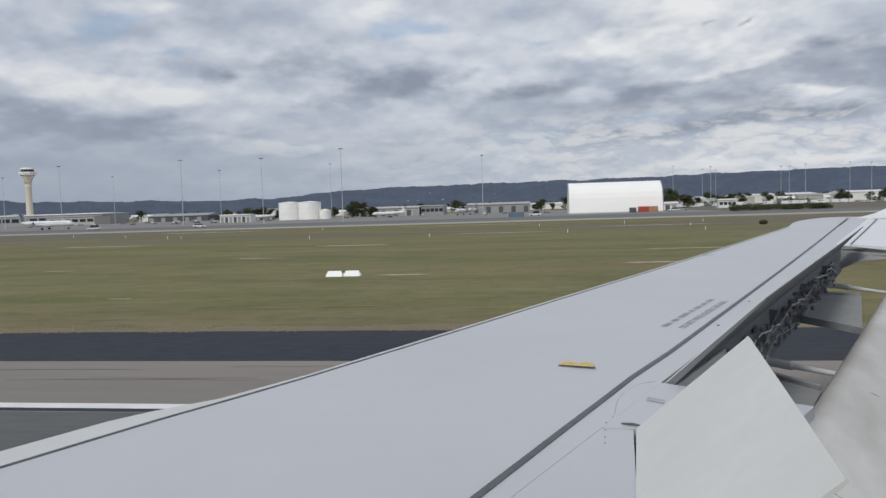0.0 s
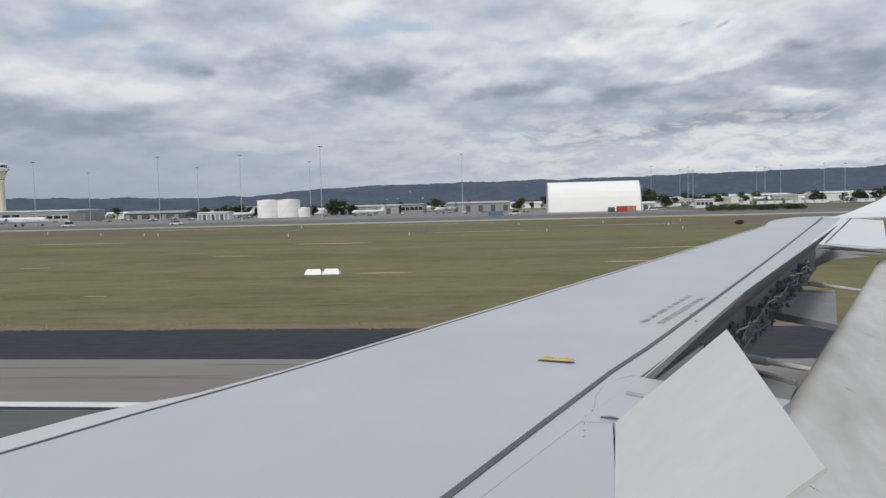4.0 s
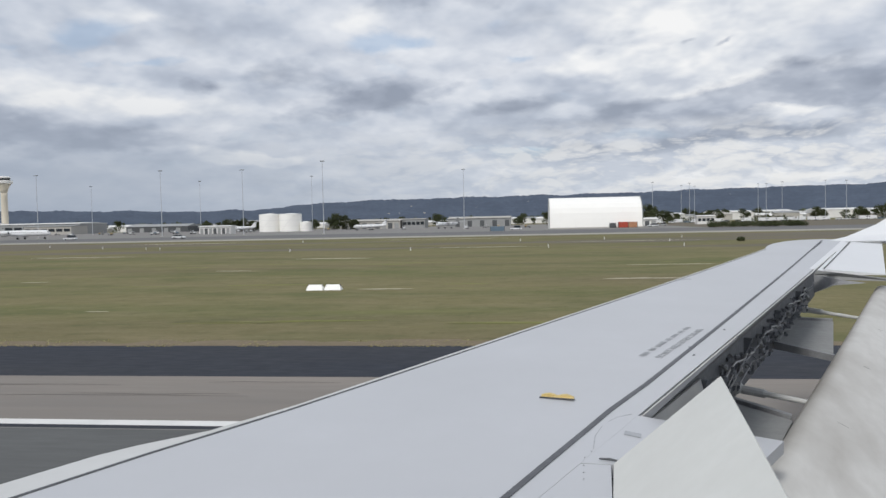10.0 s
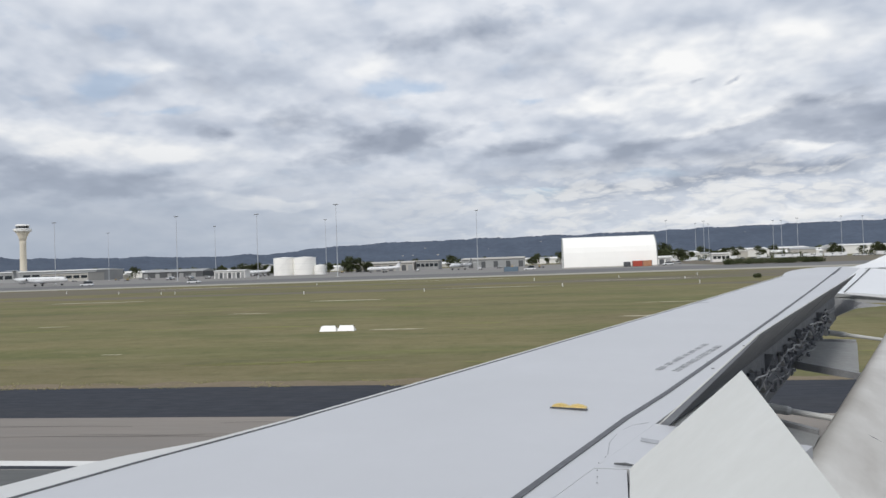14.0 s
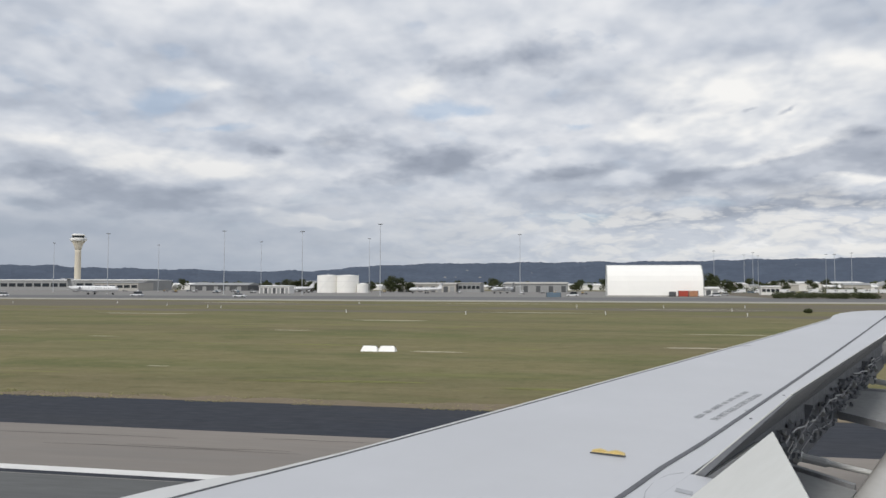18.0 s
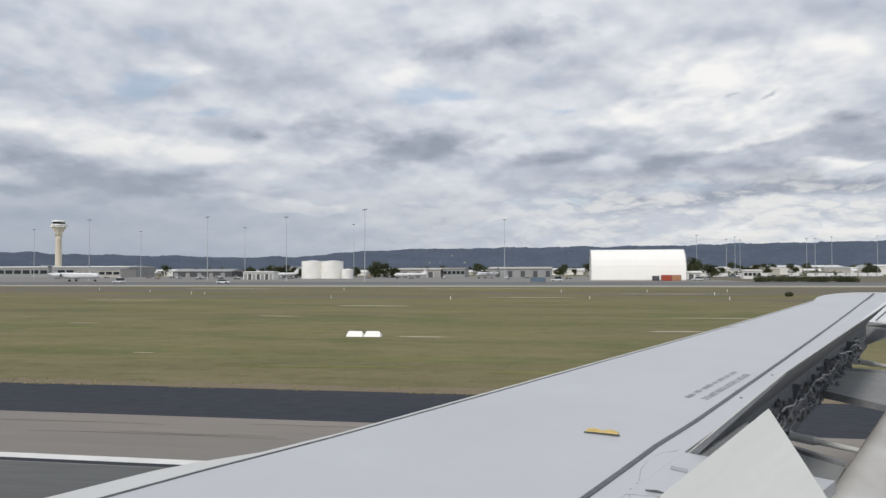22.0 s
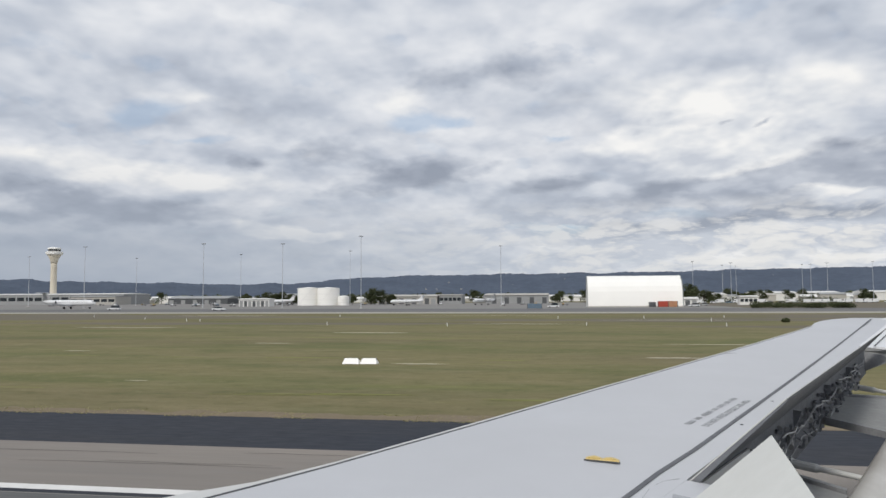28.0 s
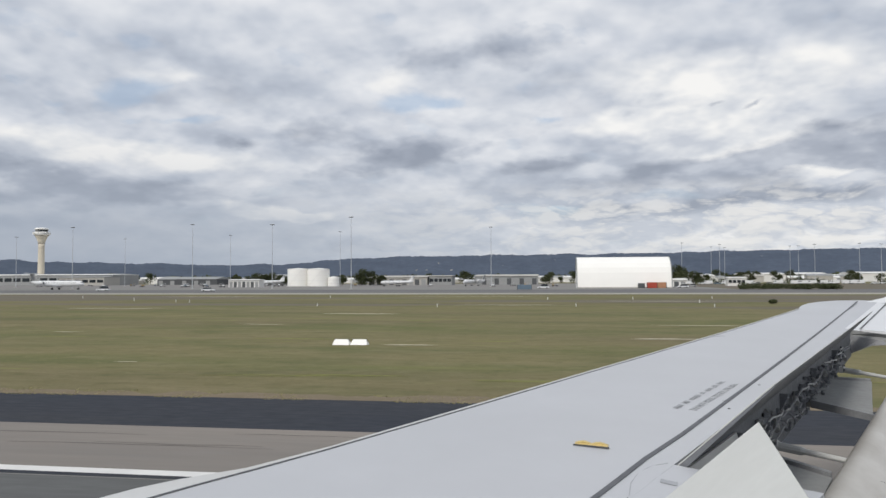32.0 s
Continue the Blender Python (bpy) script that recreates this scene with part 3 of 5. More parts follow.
nose = []
for y in [0.2, 1, 1.8, 2.2, 2.5, 2.68, 2.8, 2.9, 3.0, 3.4, 4, 5, 6, 7, 8, 9, 10, 11, 12, 12.8]:
    a, seam = lead_x(y), nose_x(y) + 0.066
    arc = [(a + 0.05 * (1 - math.cos(w)) - 0.003, y, wing_z(a, y) - 0.055 + 0.0575 * math.sin(w)) for w in (math.pi * (k / 8 - 0.5) for k in range(9))]
    arc += [(seam, y, wing_z(seam, y) + crown(seam, y) + 0.0022)]
    nose.append(arc + [(p[0] + 0.02, p[1], p[2] - 0.012) for p in reversed(arc)])
part("leading_edge", loft(nose), "edge", plane, "pale leading-edge slat")

# slat joint along the nose, walkway line, joints of the skin
ys = [0.2, 1, 1.8, 2.4, 2.7, 2.93, 3.3, 4, 5, 6, 7, 8, 9, 10, 11, 12, 12.7]
strip("slat_seam", "seal", [(nose_x(y) + 0.075, y) for y in ys], 0.017, 0.001, label="dark seal behind the leading edge", lift=crown)
line_pts = [(-0.55, 1.4), (-0.25, 2.08), (0.05, 2.77), (0.24, 3.2), (0.37, 3.50)] + [(0.385 + 0.4545 * (y - 3.50), y) for y in (4.0, 4.6, 5.4, 6.3, 7.3, 8.4, 9.6, 10.8, 11.8, 12.75, 13.4, 14.0, 14.6)]
strip("walkway_line", "line", line_pts, 0.024, 0.002, label="dark grey painted walkway line", lift=crown)


# ---- wing tip, aileron and winglet ----
def wing_tip():
    sections = []
    for y, a in ((12.824, 3.83), (13.1, 3.92), (13.5, 4.07), (14.0, 4.33), (14.5, 4.70), (14.9, 5.12), (15.12, 5.6)):
        b = 4.97 + 0.478 * (y - 12.82)
        t = 0.08 + 0.10 * (15.2 - y)
        s = [(a, y, wing_z(a, y) - t * 0.45), (a + 0.02, y, wing_z(a, y) - t * 0.15), (a + 0.06, y, wing_z(a, y))]
        s += [(a + 0.06 + (b - a - 0.06) * f, y, wing_z(a + (b - a) * f, y)) for f in (0.3, 0.6, 1.0)]
        s += [(b, y, wing_z(b, y) - t * 0.6), ((a + b) / 2, y, wing_z((a + b) / 2, y) - t)]
        sections.append(s)
    part("wing_tip", loft(sections), "wing", plane, "grey rounded wing tip fairing")


wing_tip()


def aft_panel(name, mat, y0, y1, c0, c1, gap=0.008, label="", drop=0.0, steps=4):
    """A panel behind the rear spar, in line with the wing's upper face, tapering to its trailing edge."""
    rows = []
    for i in range(steps + 1):
        y, c = y0 + (y1 - y0) * i / steps, c0 + (c1 - c0) * i / steps
        x = hinge_x(y) + gap
        p, q = on_wing(x, y, -drop), on_wing(x + c, y - 0.18 * c, -drop - 0.02)
        rows.append([p, q, q - Vector((0, 0, 0.02)), p - Vector((0, 0, 0.13))])
    return part(name, loft(rows), mat, plane, label)


aft_panel("outer_panel", "hull", 9.9, 14.95, 0.165, 0.15, gap=-0.045, drop=-0.006, label="white fixed panel ahead of the aileron")
x = hinge_x(9.88) - 0.04
part("end_rib", prism([on_wing(x, 9.88, 0.0), on_wing(x + 0.3, 9.70, -0.02), on_wing(x + 0.9, 9.50, -0.06), on_wing(x + 0.9, 9.50, -0.085), on_wing(x + 0.3, 9.70, -0.105), on_wing(x, 9.88, -0.06)], (0.006, 0.012, 0)), "shroud", plane, "grey closing rib at the end of the spoiler bay")
part("aileron_bracket", prism([on_wing(x, 9.84, -0.05), on_wing(x + 0.3, 9.66, -0.10), on_wing(x + 0.55, 9.56, -0.12), on_wing(x + 0.22, 9.68, -0.17), on_wing(x + 0.02, 9.83, -0.30)], (0.006, 0.012, 0)), "bay", plane, "dark curved bracket under the aileron's end")
ail = []
for i in range(5):
    y = 9.92 + 5.0 * i / 4
    x = hinge_x(y) + 0.14
    p, q = on_wing(x, y, 0.002), on_wing(x + 0.66 - 0.05 * i, y - 0.15, -0.03)
    ail.append([p, q, q - Vector((0, 0, 0.015)), p - Vector((0, 0, 0.07))])
part("aileron", loft(ail), "hull", plane, "white aileron at the outer trailing edge")
part("aileron_gap", prism([on_wing(hinge_x(y) + w, y, 0.005) for y, w in ((9.92, 0.122), (12.0, 0.118), (14.5, 0.112), (14.5, 0.136), (12.0, 0.138), (9.92, 0.142))], (0, 0, 0.004)), "seal", plane)

wl = []
for f in (0, 0.12, 0.3, 0.55, 0.8, 1.0):
    out_y, up_z = 14.6 + 1.05 * math.sin(f * 1.3), 0.05 * f + 0.95 * f * f
    x0, x1 = 5.25 + 2.6 * f, 7.25 + 1.3 * f
    z = wing_z(5.8, 14.8) - 0.03 + up_z
    wl.append([(x0, out_y, z), ((x0 + x1) / 2, out_y + 0.05, z - 0.03), (x1, out_y, z), ((x0 + x1) / 2, out_y - 0.05, z + 0.03)])
winglet = part("winglet", loft(wl), "hull", plane, "white upturned winglet")

# ---- spoilers, raised; the bay that they leave open; the lowered flap ----
AFT = Vector((0.902, -0.431, -0.045)).normalized()


def spoiler(y0, y1, c0, c1, angle):
    t = radians(angle)
    d = AFT * math.cos(t) + Vector((0, 0, 1)) * math.sin(t)
    n = AFT * -math.sin(t) + Vector((0, 0, 1)) * math.cos(t)
    a, b = on_wing(hinge_x(y0) + 0.012, y0, -0.004), on_wing(hinge_x(y1) + 0.012, y1, -0.004)
    top = [a, b, b + d * c1, a + d * c0]
    ob = part("spoiler", loft([top, [p - n * 0.004 for p in top]]), "panel", plane, "off-white spoiler panel raised from the wing")
    part("underside", loft([[p - n * 0.0045 for p in top], [a - n * 0.032, b - n * 0.032, b + d * (c1 - 0.01) - n * 0.010, a + d * (c0 - 0.01) - n * 0.010]]), "spar", ob, "dark underside")


for y0, y1, c0, c1, lifted in ((3.46, 4.94, 0.58, 0.55, 45.1), (4.96, 6.44, 0.55, 0.51, 45.1), (6.46, 7.94, 0.51, 0.46, 45.0), (7.96, 9.6, 0.46, 0.38, 45.0)):
    spoiler(y0, y1, c0, c1, lifted)

# inboard spoiler, hinged nearer the hull and turned outward
h1, h2 = on_wing(0.31, 2.83, 0.004), on_wing(0.17, 1.63, 0.004)
lift_a = radians(44.5)
closed_edge = Vector((0.4965, -0.0603, -0.0173))
axis = (h2 - h1).normalized()
swung = closed_edge.copy()
swung.rotate(Matrix.Rotation(lift_a, 3, axis))
if swung.z < 0:
    swung = closed_edge.copy()
    swung.rotate(Matrix.Rotation(-lift_a, 3, axis))
nrm = swung.cross(axis).normalized()
nrm = nrm if nrm.z > 0 else -nrm
part("inboard_spoiler", loft([[h1, h2, h2 + swung, h1 + swung], [p - nrm * q for p, q in ((h1, 0.03), (h2, 0.03), (h2 + swung, 0.008), (h1 + swung, 0.008))]]), "panel", plane, "off-white inboard spoiler panel raised steeply")

# fixed skin between the two hinges
part("fixed_trailing_panel", prism([on_wing(*p, 0.0) for p in ((hinge_x(2.835) + 0.0005, 2.835), (hinge_x(3.45) + 0.0005, 3.45), (1.02, 3.18), (0.80, 2.835))], (0, 0, -0.05)), "wing", plane, "grey fixed skin between the spoilers")
part("inboard_skin", prism([on_wing(*p, -0.001) for p in ((hinge_x(-0.35) + 0.0005, -0.35), (hinge_x(2.83) + 0.0005, 2.83), (0.30, 2.83), (0.0, -0.35))], (0, 0, -0.06)), "wing", plane)

spar_rows = []
for y in (2.86, 4, 5, 6, 7, 8, 9, 9.9):
    x = hinge_x(y) + 0.006
    z, d = wing_z(x, y) - 0.006, 0.75 * (0.62 - 0.022 * y) + 0.02
    spar_rows.append([(x, y, z), (x + 0.014, y - 0.007, z), (x + 0.014, y - 0.007, z - d), (x, y, z - d)])
part("rear_spar", loft(spar_rows), "spar", plane, "dark rear spar web in the open spoiler bay")
for y in (4.35, 5.6, 6.9, 8.2):
    x = hinge_x(y) + 0.02
    z = wing_z(x, y)
    a = Vector((x, y, z - 0.05))
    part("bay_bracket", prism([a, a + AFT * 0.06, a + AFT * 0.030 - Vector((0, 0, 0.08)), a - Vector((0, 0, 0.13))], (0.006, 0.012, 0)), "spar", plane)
rng = random.Random(4)
for k in range(7):
    pts = []
    y0, base = 3.5 + 0.8 * k, rng.uniform(0.10, 0.30)
    for i in range(9):
        y = y0 + 1.3 * i / 8
        off = 0.04 + 0.05 * rng.random()
        x = hinge_x(y) + off
        pts.append((x, y - 0.02, wing_z(x, y) - base - 0.02 * math.sin(i * 0.7 + k) - rng.uniform(0, 0.012)))
    part("pipe" if k % 2 else "wire_loom", tube(pts, 0.007 if k % 2 else 0.0045, 6), "steel" if k % 2 else "bay", plane)
pts = [(hinge_x(4.6) + 0.06 + 0.05 * math.sin(i * 0.9), 4.25 + 0.14 * i, wing_z(1.2, 4.6) - 0.36 + 0.018 * i * i * 0.6 - 0.02 * i) for i in range(8)]
part("wire_loom", tube(pts, 0.006, 6), "wire", plane)


part("bay_beam", prism([on_wing(hinge_x(y) + o, y, -d) for y, o, d in ((3.50, 0.03, 0.03), (4.35, 0.03, 0.05), (4.35, 0.05, 0.12), (3.50, 0.05, 0.10))], (0.012, -0.006, 0)), "edge", plane, "pale beam along the inboard end of the bay")
# bright bundles of wire and hose, looped and clipped along the spar
for y0, span, drop, amp in ((4.35, 0.75, 0.27, 0.030), (4.5, 0.5, 0.23, 0.022), (4.9, 0.55, 0.20, 0.035), (5.4, 0.8, 0.17, 0.025), (6.0, 0.5, 0.22, 0.03), (6.6, 0.9, 0.16, 0.02), (7.5, 0.7, 0.18, 0.03), (8.3, 0.9, 0.14, 0.02)):
    pts = []
    for i in range(15):
        f = i / 14
        y = y0 + span * f
        x = hinge_x(y) + 0.085 + amp * 0.4 * math.sin(f * 6 + y0) + rng.uniform(-0.004, 0.004)
        pts.append((x, y, wing_z(x, y) - drop + 0.06 * f + 0.4 * amp * math.sin(f * 8 + 2 * y0) + rng.uniform(-0.005, 0.005)))
    part("wire_loom", tube(pts, rng.uniform(0.0035, 0.0055), 6), "wire" if drop > 0.22 else "bay", plane, "looped wire bundle")
for y in (4.55, 5.15, 5.85, 6.7, 7.3, 8.1, 8.7):
    x = hinge_x(y) + 0.09
    a = Vector((x, y, wing_z(x, y) - rng.uniform(0.13, 0.22)))
    part("spoiler_jack", tube([a, a + Vector((0.03, 0.12, 0.02)), a + Vector((0.032, 0.122, 0.02)), a + Vector((0.05, 0.24, 0.05))], [0.020, 0.020, 0.010, 0.010], 8), "steel", plane, "steel spoiler jack in the bay")

# valves, clamps and short pipes crowd the bay
for k in range(240):
    y = rng.uniform(3.5, 8.8)
    x = hinge_x(y) + rng.uniform(0.03, 0.10)
    z = wing_z(x, y) - rng.uniform(0.08, 0.30)
    if k % 3 == 0:
        s = rng.uniform(0.008, 0.018)
        part("valve_block", box(x - s, x + s, y - s * 1.6, y + s * 1.6, z - s, z + s, s * 0.3), rng.choice(("spar", "spar", "spar", "bay")), plane)
    elif k % 3 == 1:
        pts = [(x, y, z)]
        for _ in range(4):
            px, py, pz = pts[-1]
            pts.append((px + rng.uniform(-0.012, 0.02), py + rng.uniform(0.03, 0.12), min(pz + rng.uniform(-0.025, 0.025), wing_z(px, py) - 0.06)))
        part("short_pipe", tube(pts, rng.uniform(0.003, 0.007), 6), rng.choice(("steel", "spar", "spar", "bay")), plane)
    else:
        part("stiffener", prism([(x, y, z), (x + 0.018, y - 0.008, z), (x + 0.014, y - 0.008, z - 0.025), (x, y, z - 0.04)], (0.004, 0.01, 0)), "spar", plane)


def flap():
    """Lowered slotted flap: round nose, long top face that falls away aft."""
    sections = []
    tilt = radians(27)
    down = AFT * math.cos(tilt) - Vector((0, 0, 1)) * math.sin(tilt)
    for i in range(15):
        y = 2.05 + 8.0 * i / 14
        c = 1.05 - 0.04 * (y - 2)
        x = hinge_x(y) + 0.62 + 0.033 * (y - 2.5)
        top = on_wing(x, y, -0.215)
        n = AFT * math.sin(tilt) + Vector((0, 0, 1)) * math.cos(tilt)
        o = top - Vector((0, 0, 0.10))
        s = []
        for k in range(9):
            w = math.pi * (k / 8) + math.pi / 2
            s.append(o + n * 0.10 * math.sin(w) + down * 0.13 * math.cos(w))
        s.reverse()
        s.append(o + down * 0.25 + n * 0.108)
        s.append(o + down * 0.5 + n * 0.085)
        s.append(o + down * 0.8 * c + n * 0.035)
        s.append(o + down * c)
        s.append(o + down * c - n * 0.012)
        s.append(o + down * 0.5 - n * 0.05)
        sections.append(s)
    return part("flap", loft(sections), "flap", plane, "lowered flap with dirty streaked paint", smooth=True)


flap_ob = flap()
for y in (3.0, 4.3, 5.7, 7.2, 8.6):      # rub marks and joints across the flap's nose
    x = hinge_x(y) + 0.62 + 0.033 * (y - 2.5)
    p = on_wing(x, y, -0.215)
    d = AFT * math.cos(radians(27)) - Vector((0, 0, 1)) * math.sin(radians(27))
    up_n = AFT * math.sin(radians(27)) + Vector((0, 0, 1)) * math.cos(radians(27))
    part("flap_joint", tube([p + d * 0.02 + up_n * 0.0, p + d * 0.12 + up_n * 0.012 + Vector((0.01, 0.03, 0)), p + d * 0.26 + up_n * 0.008 + Vector((0.02, 0.035, 0))], 0.006, 5), "seal", flap_ob)


def strut(y, dy, mat="edge", r=0.022, low=0.33, end=0.68):
    a = on_wing(hinge_x(y) + 0.05, y, -low)
    b = on_wing(hinge_x(y + dy) + end, y + dy, -low - 0.02)
    ob = part("flap_strut", tube([a, a.lerp(b, 0.3), a.lerp(b, 0.34), b], [r * 1.5, r * 1.5, r, r * 0.8], 10), mat, plane, "steel rod that drives the flap")
    part("strut_eye", tube([a - Vector((0.02, 0.03, 0)), a + Vector((0.02, 0.03, 0))], r * 1.9, 10), mat, ob)


strut(5.25, -0.30, r=0.019)
strut(8.75, -0.40, r=0.02)
def low(x, y, drop=0.30):
    return on_wing(x, y, -drop)


# shroud plates and hinge ribs between the spar and the flap
for quad, drop in ((((2.56, 7.90), (3.02, 7.85), (2.40, 6.25), (2.10, 6.75)), 0.30), (((1.24, 4.86), (1.50, 4.50), (1.22, 3.92), (1.00, 4.02)), 0.31)):
    part("shroud_plate", prism([low(x, y, drop) for x, y in quad], (0, 0, -0.03)), "shroud", plane, "dull grey shroud plate ahead of the flap")
    (x0, y0), (x1, y1) = quad[0], quad[1]
    part("hinge_rib", prism([low(x0, y0 + 0.02, drop - 0.02), low(x1, y1 + 0.02, drop - 0.02), low(x1, y1 + 0.02, drop + 0.05), low(x0, y0 + 0.02, drop + 0.06)], (0.02, 0.05, 0)), "bay", plane, "dark flap hinge rib")
    (x0, y0), (x1, y1) = quad[3], quad[2]
    part("hinge_rib", prism([low(x0, y0 - 0.03, drop - 0.015), low(x1, y1 - 0.03, drop - 0.015), low(x1, y1 - 0.03, drop + 0.035), low(x0, y0 - 0.03, drop + 0.05)], (-0.02, -0.05, 0)), "bay", plane, "dark flap hinge rib")

# ---- marks and fittings on the skin ----
def wing_frame(x, y, angle):
    """A frame on the skin at (x, y), its own x turned by angle from the world's."""
    n = Vector((0.03, -0.04, 1)).normalized()
    d = Vector((math.cos(radians(angle)), math.sin(radians(angle)), 0))
    d = (d - n * d.dot(n)).normalized()
    m = Matrix((d, n.cross(d), n)).transposed().to_4x4()
    m.translation = on_wing(x, y, 0.003 + crown(x, y))
    return m


def lettering(name, words, size, mat, parent, place, label):
    """Words as a thin raised mesh, in the built-in font."""
    cu = bpy.data.curves.new(name, "FONT")
    cu.body, cu.size, cu.extrude, cu.space_character = words, size, 0.0008, 1.05
    tmp = bpy.data.objects.new(name, cu)
    scene.collection.objects.link(tmp)
    me = bpy.data.meshes.new_from_object(tmp.evaluated_get(bpy.context.evaluated_depsgraph_get()))
    bpy.data.objects.remove(tmp)
    me.materials.clear()
    me.materials.append(M[mat])
    ob = new(name, me)
    ob.parent = parent
    ob.matrix_world = place
    ob["label"] = label


# the first line is too worn to read: bars of its size
letters = random.Random(8)
at = 0.0
for n in (4, 3, 6, 2, 4, 3, 4):
    for _ in range(n):
        w = letters.uniform(0.013, 0.022)
        bar = part("worn_lettering", box(at, at + w, 0.004 + letters.uniform(0, 0.006), 0.044 - letters.uniform(0, 0.006), 0, 0.001), "text", plane)
        bar.matrix_world = wing_frame(0.695, 4.60, 64.5)
        at += w + 0.014
    at += 0.050
lettering("stencil_text", "DO NOT WALK OUTSIDE THIS AREA", 0.062, "text", plane, wing_frame(0.785, 4.58, 64.5), "faded grey stencilled warning")

clip = part("tie_down_fitting", box(-0.078, 0.078, -0.02, 0.02, 0.0, 0.008, 0.002), "yellow", plane, "yellow painted tie-down fitting")
clip.matrix_world = wing_frame(0.137, 3.64, -8)
for x in (-0.038, 0.038):
    hump = bmesh.new()
    prof = [(-0.038, 0.007), (-0.024, 0.014), (0, 0.0185), (0.024, 0.014), (0.038, 0.007)]
    loop = [(x + u, 0.012, z) for u, z in prof]
    hp = part("fitting_loop", loft([loop, [(u, -0.012, z) for u, _, z in loop]]), "yellow", clip)
for x, y in ((0.63, 4.06), (0.70, 4.2), (1.0, 4.72), (1.02, 4.95), (1.4, 5.6)):
    part("fastener", tube([on_wing(x, y, 0.0), on_wing(x, y, 0.006)], 0.009, 8), "seal", plane)
strip("slat_mark", "text", [(1.62, 8.5), (1.80, 8.62)], 0.05, 0.002, 0.001, lift=crown)

part("fitting_base", box(-0.084, 0.084, -0.028, -0.021, 0.0, 0.005), "seal", clip, "dark edge below the fitting")
part("skin_patch", prism([on_wing(*p, 0.0015) for p in ((0.400, 3.222), (0.462, 3.187), (0.452, 3.140), (0.390, 3.175))], (0, 0, 0.0015)), "text", plane, "small grey repair patch")
part("hinge_clip", tube([on_wing(0.262, 2.872, 0.006), on_wing(0.30, 2.864, 0.008), on_wing(0.335, 2.852, 0.006)], [0.003, 0.005, 0.003], 6), "seal", plane, "dark hinge clip at the spoiler's corner")
strip("sealant_arc", "text", [(0.46, 3.46), (0.39, 3.41), (0.32, 3.3), (0.27, 3.14), (0.25, 2.99)], 0.003, 0.0015, 0.001)
for x, y in ((0.24, 2.96), (0.21, 2.89), (0.20, 2.81), (0.19, 2.68), (0.195, 2.74)):
    part("fastener", tube([on_wing(x, y, 0.0), on_wing(x, y, 0.002)], 0.0022, 6), "seal", plane)

# ---- hull and gear of the airliner, behind and below the camera ----
secs = []
for x, r in ((-13, 0.2), (-12.4, 0.9), (-11, 1.5), (-9, 1.85), (-6, 1.9), (8, 1.9), (12, 1.7), (16, 1.0), (19, 0.3)):
    secs.append([(x, -2.35 + r * math.cos(w), 4.25 + (0.5 if x > 10 else 0) * (x - 10) / 9 + r * math.sin(w)) for w in (2 * math.pi * k / 32 for k in range(32))])
part("fuselage", loft(secs), "hull", plane, "white fuselage", smooth=True)
part("tail_fin", prism([(13.5, -2.4, 5.6), (18.6, -2.4, 5.2), (20.4, -2.4, 11.0), (18.2, -2.4, 11.0)], (0, 0.16, 0)), "hull", plane)
for x, y in ((1.2, 1.2), (1.2, -5.9), (-10.5, -2.35)):
    leg = part("gear_leg", tube([(x, y, 0.45), (x, y, 3.4 if x > 0 else 2.9)], 0.09, 12), "steel", plane)
    for s in (-0.27, 0.27):
        part("wheel", tube([(x, y + s - 0.13, 0.53), (x, y + s - 0.1, 0.53), (x, y + s + 0.1, 0.53), (x, y + s + 0.13, 0.53)], [0.40, 0.50, 0.50, 0.40], 24), "tyre", leg)


# ---- airport buildings ----
def hangar():
    """Fabric hangar: steep side walls that lean in to a rounded ridge; lit gable end, long side to the field."""
    h = thing("fabric_hangar", "large white fabric hangar with a lit curved roof", "hangar", (29.8, 348.5, 0))
    w, d, ht = 41.5, 19, 14.2
    half = [(-d / 2, 0), (-d / 2 + 0.25, 2.2), (-d / 2 + 0.6, 4.5), (-d / 2 + 1.1, 7.0), (-d / 2 + 1.9, 9.3), (-6.2, 11.2), (-4.0, 12.8), (-2.0, 13.8)]
    prof = half + [(0, ht)] + [(-y, z) for y, z in reversed(half)]
    part("roof_skin", loft([[(x, y, z) for y, z in prof] for x in (-w / 2, w / 2)]), "fabric", h, "taut white fabric skin")
    for i in range(1, 9):
        x = -w / 2 + w * i / 9
        part("fabric_seam", tube([(x, y, z + 0.03) for y, z in prof[:9]], 0.03, 5), "fabric", h)
    for s in (-1, 1):
        part("gable_frame", tube([(s * w / 2 * 1.001, y, z) for y, z in prof], 0.22, 6), "grey", h)
    part("gable_door", box(w / 2, w / 2 + 0.12, -4, 4, 0, 8.5), "grey", h, "grey roller door in the gable")
    part("base_rail", box(-w / 2, w / 2, -d / 2 - 0.15, -d / 2 + 0.1, 0, 0.5), "concrete", h)


hangar()


def container(x, y, length, mat, label, turn=0.0, hgt=2.6):
    c = thing("shipping_container", label, "container", (x, y, 0.03), turn, "containers beside the hangar")
    part("body", box(-length / 2, length / 2, -1.2, 1.2, 0.12, hgt, 0.04), mat, c)
    n = int(length / 0.6)
    for i in range(n):
        u = -length / 2 + length * (i + 0.5) / n
        part("rib", box(u - 0.1, u + 0.1, -1.25, -1.2, 0.2, hgt - 0.1), mat, c)
    for u in (-1, 1):
        part("corner_post", box(u * length / 2 - 0.1, u * length / 2 + 0.1, -1.27, -1.15, 0, hgt + 0.03), "dark", c)


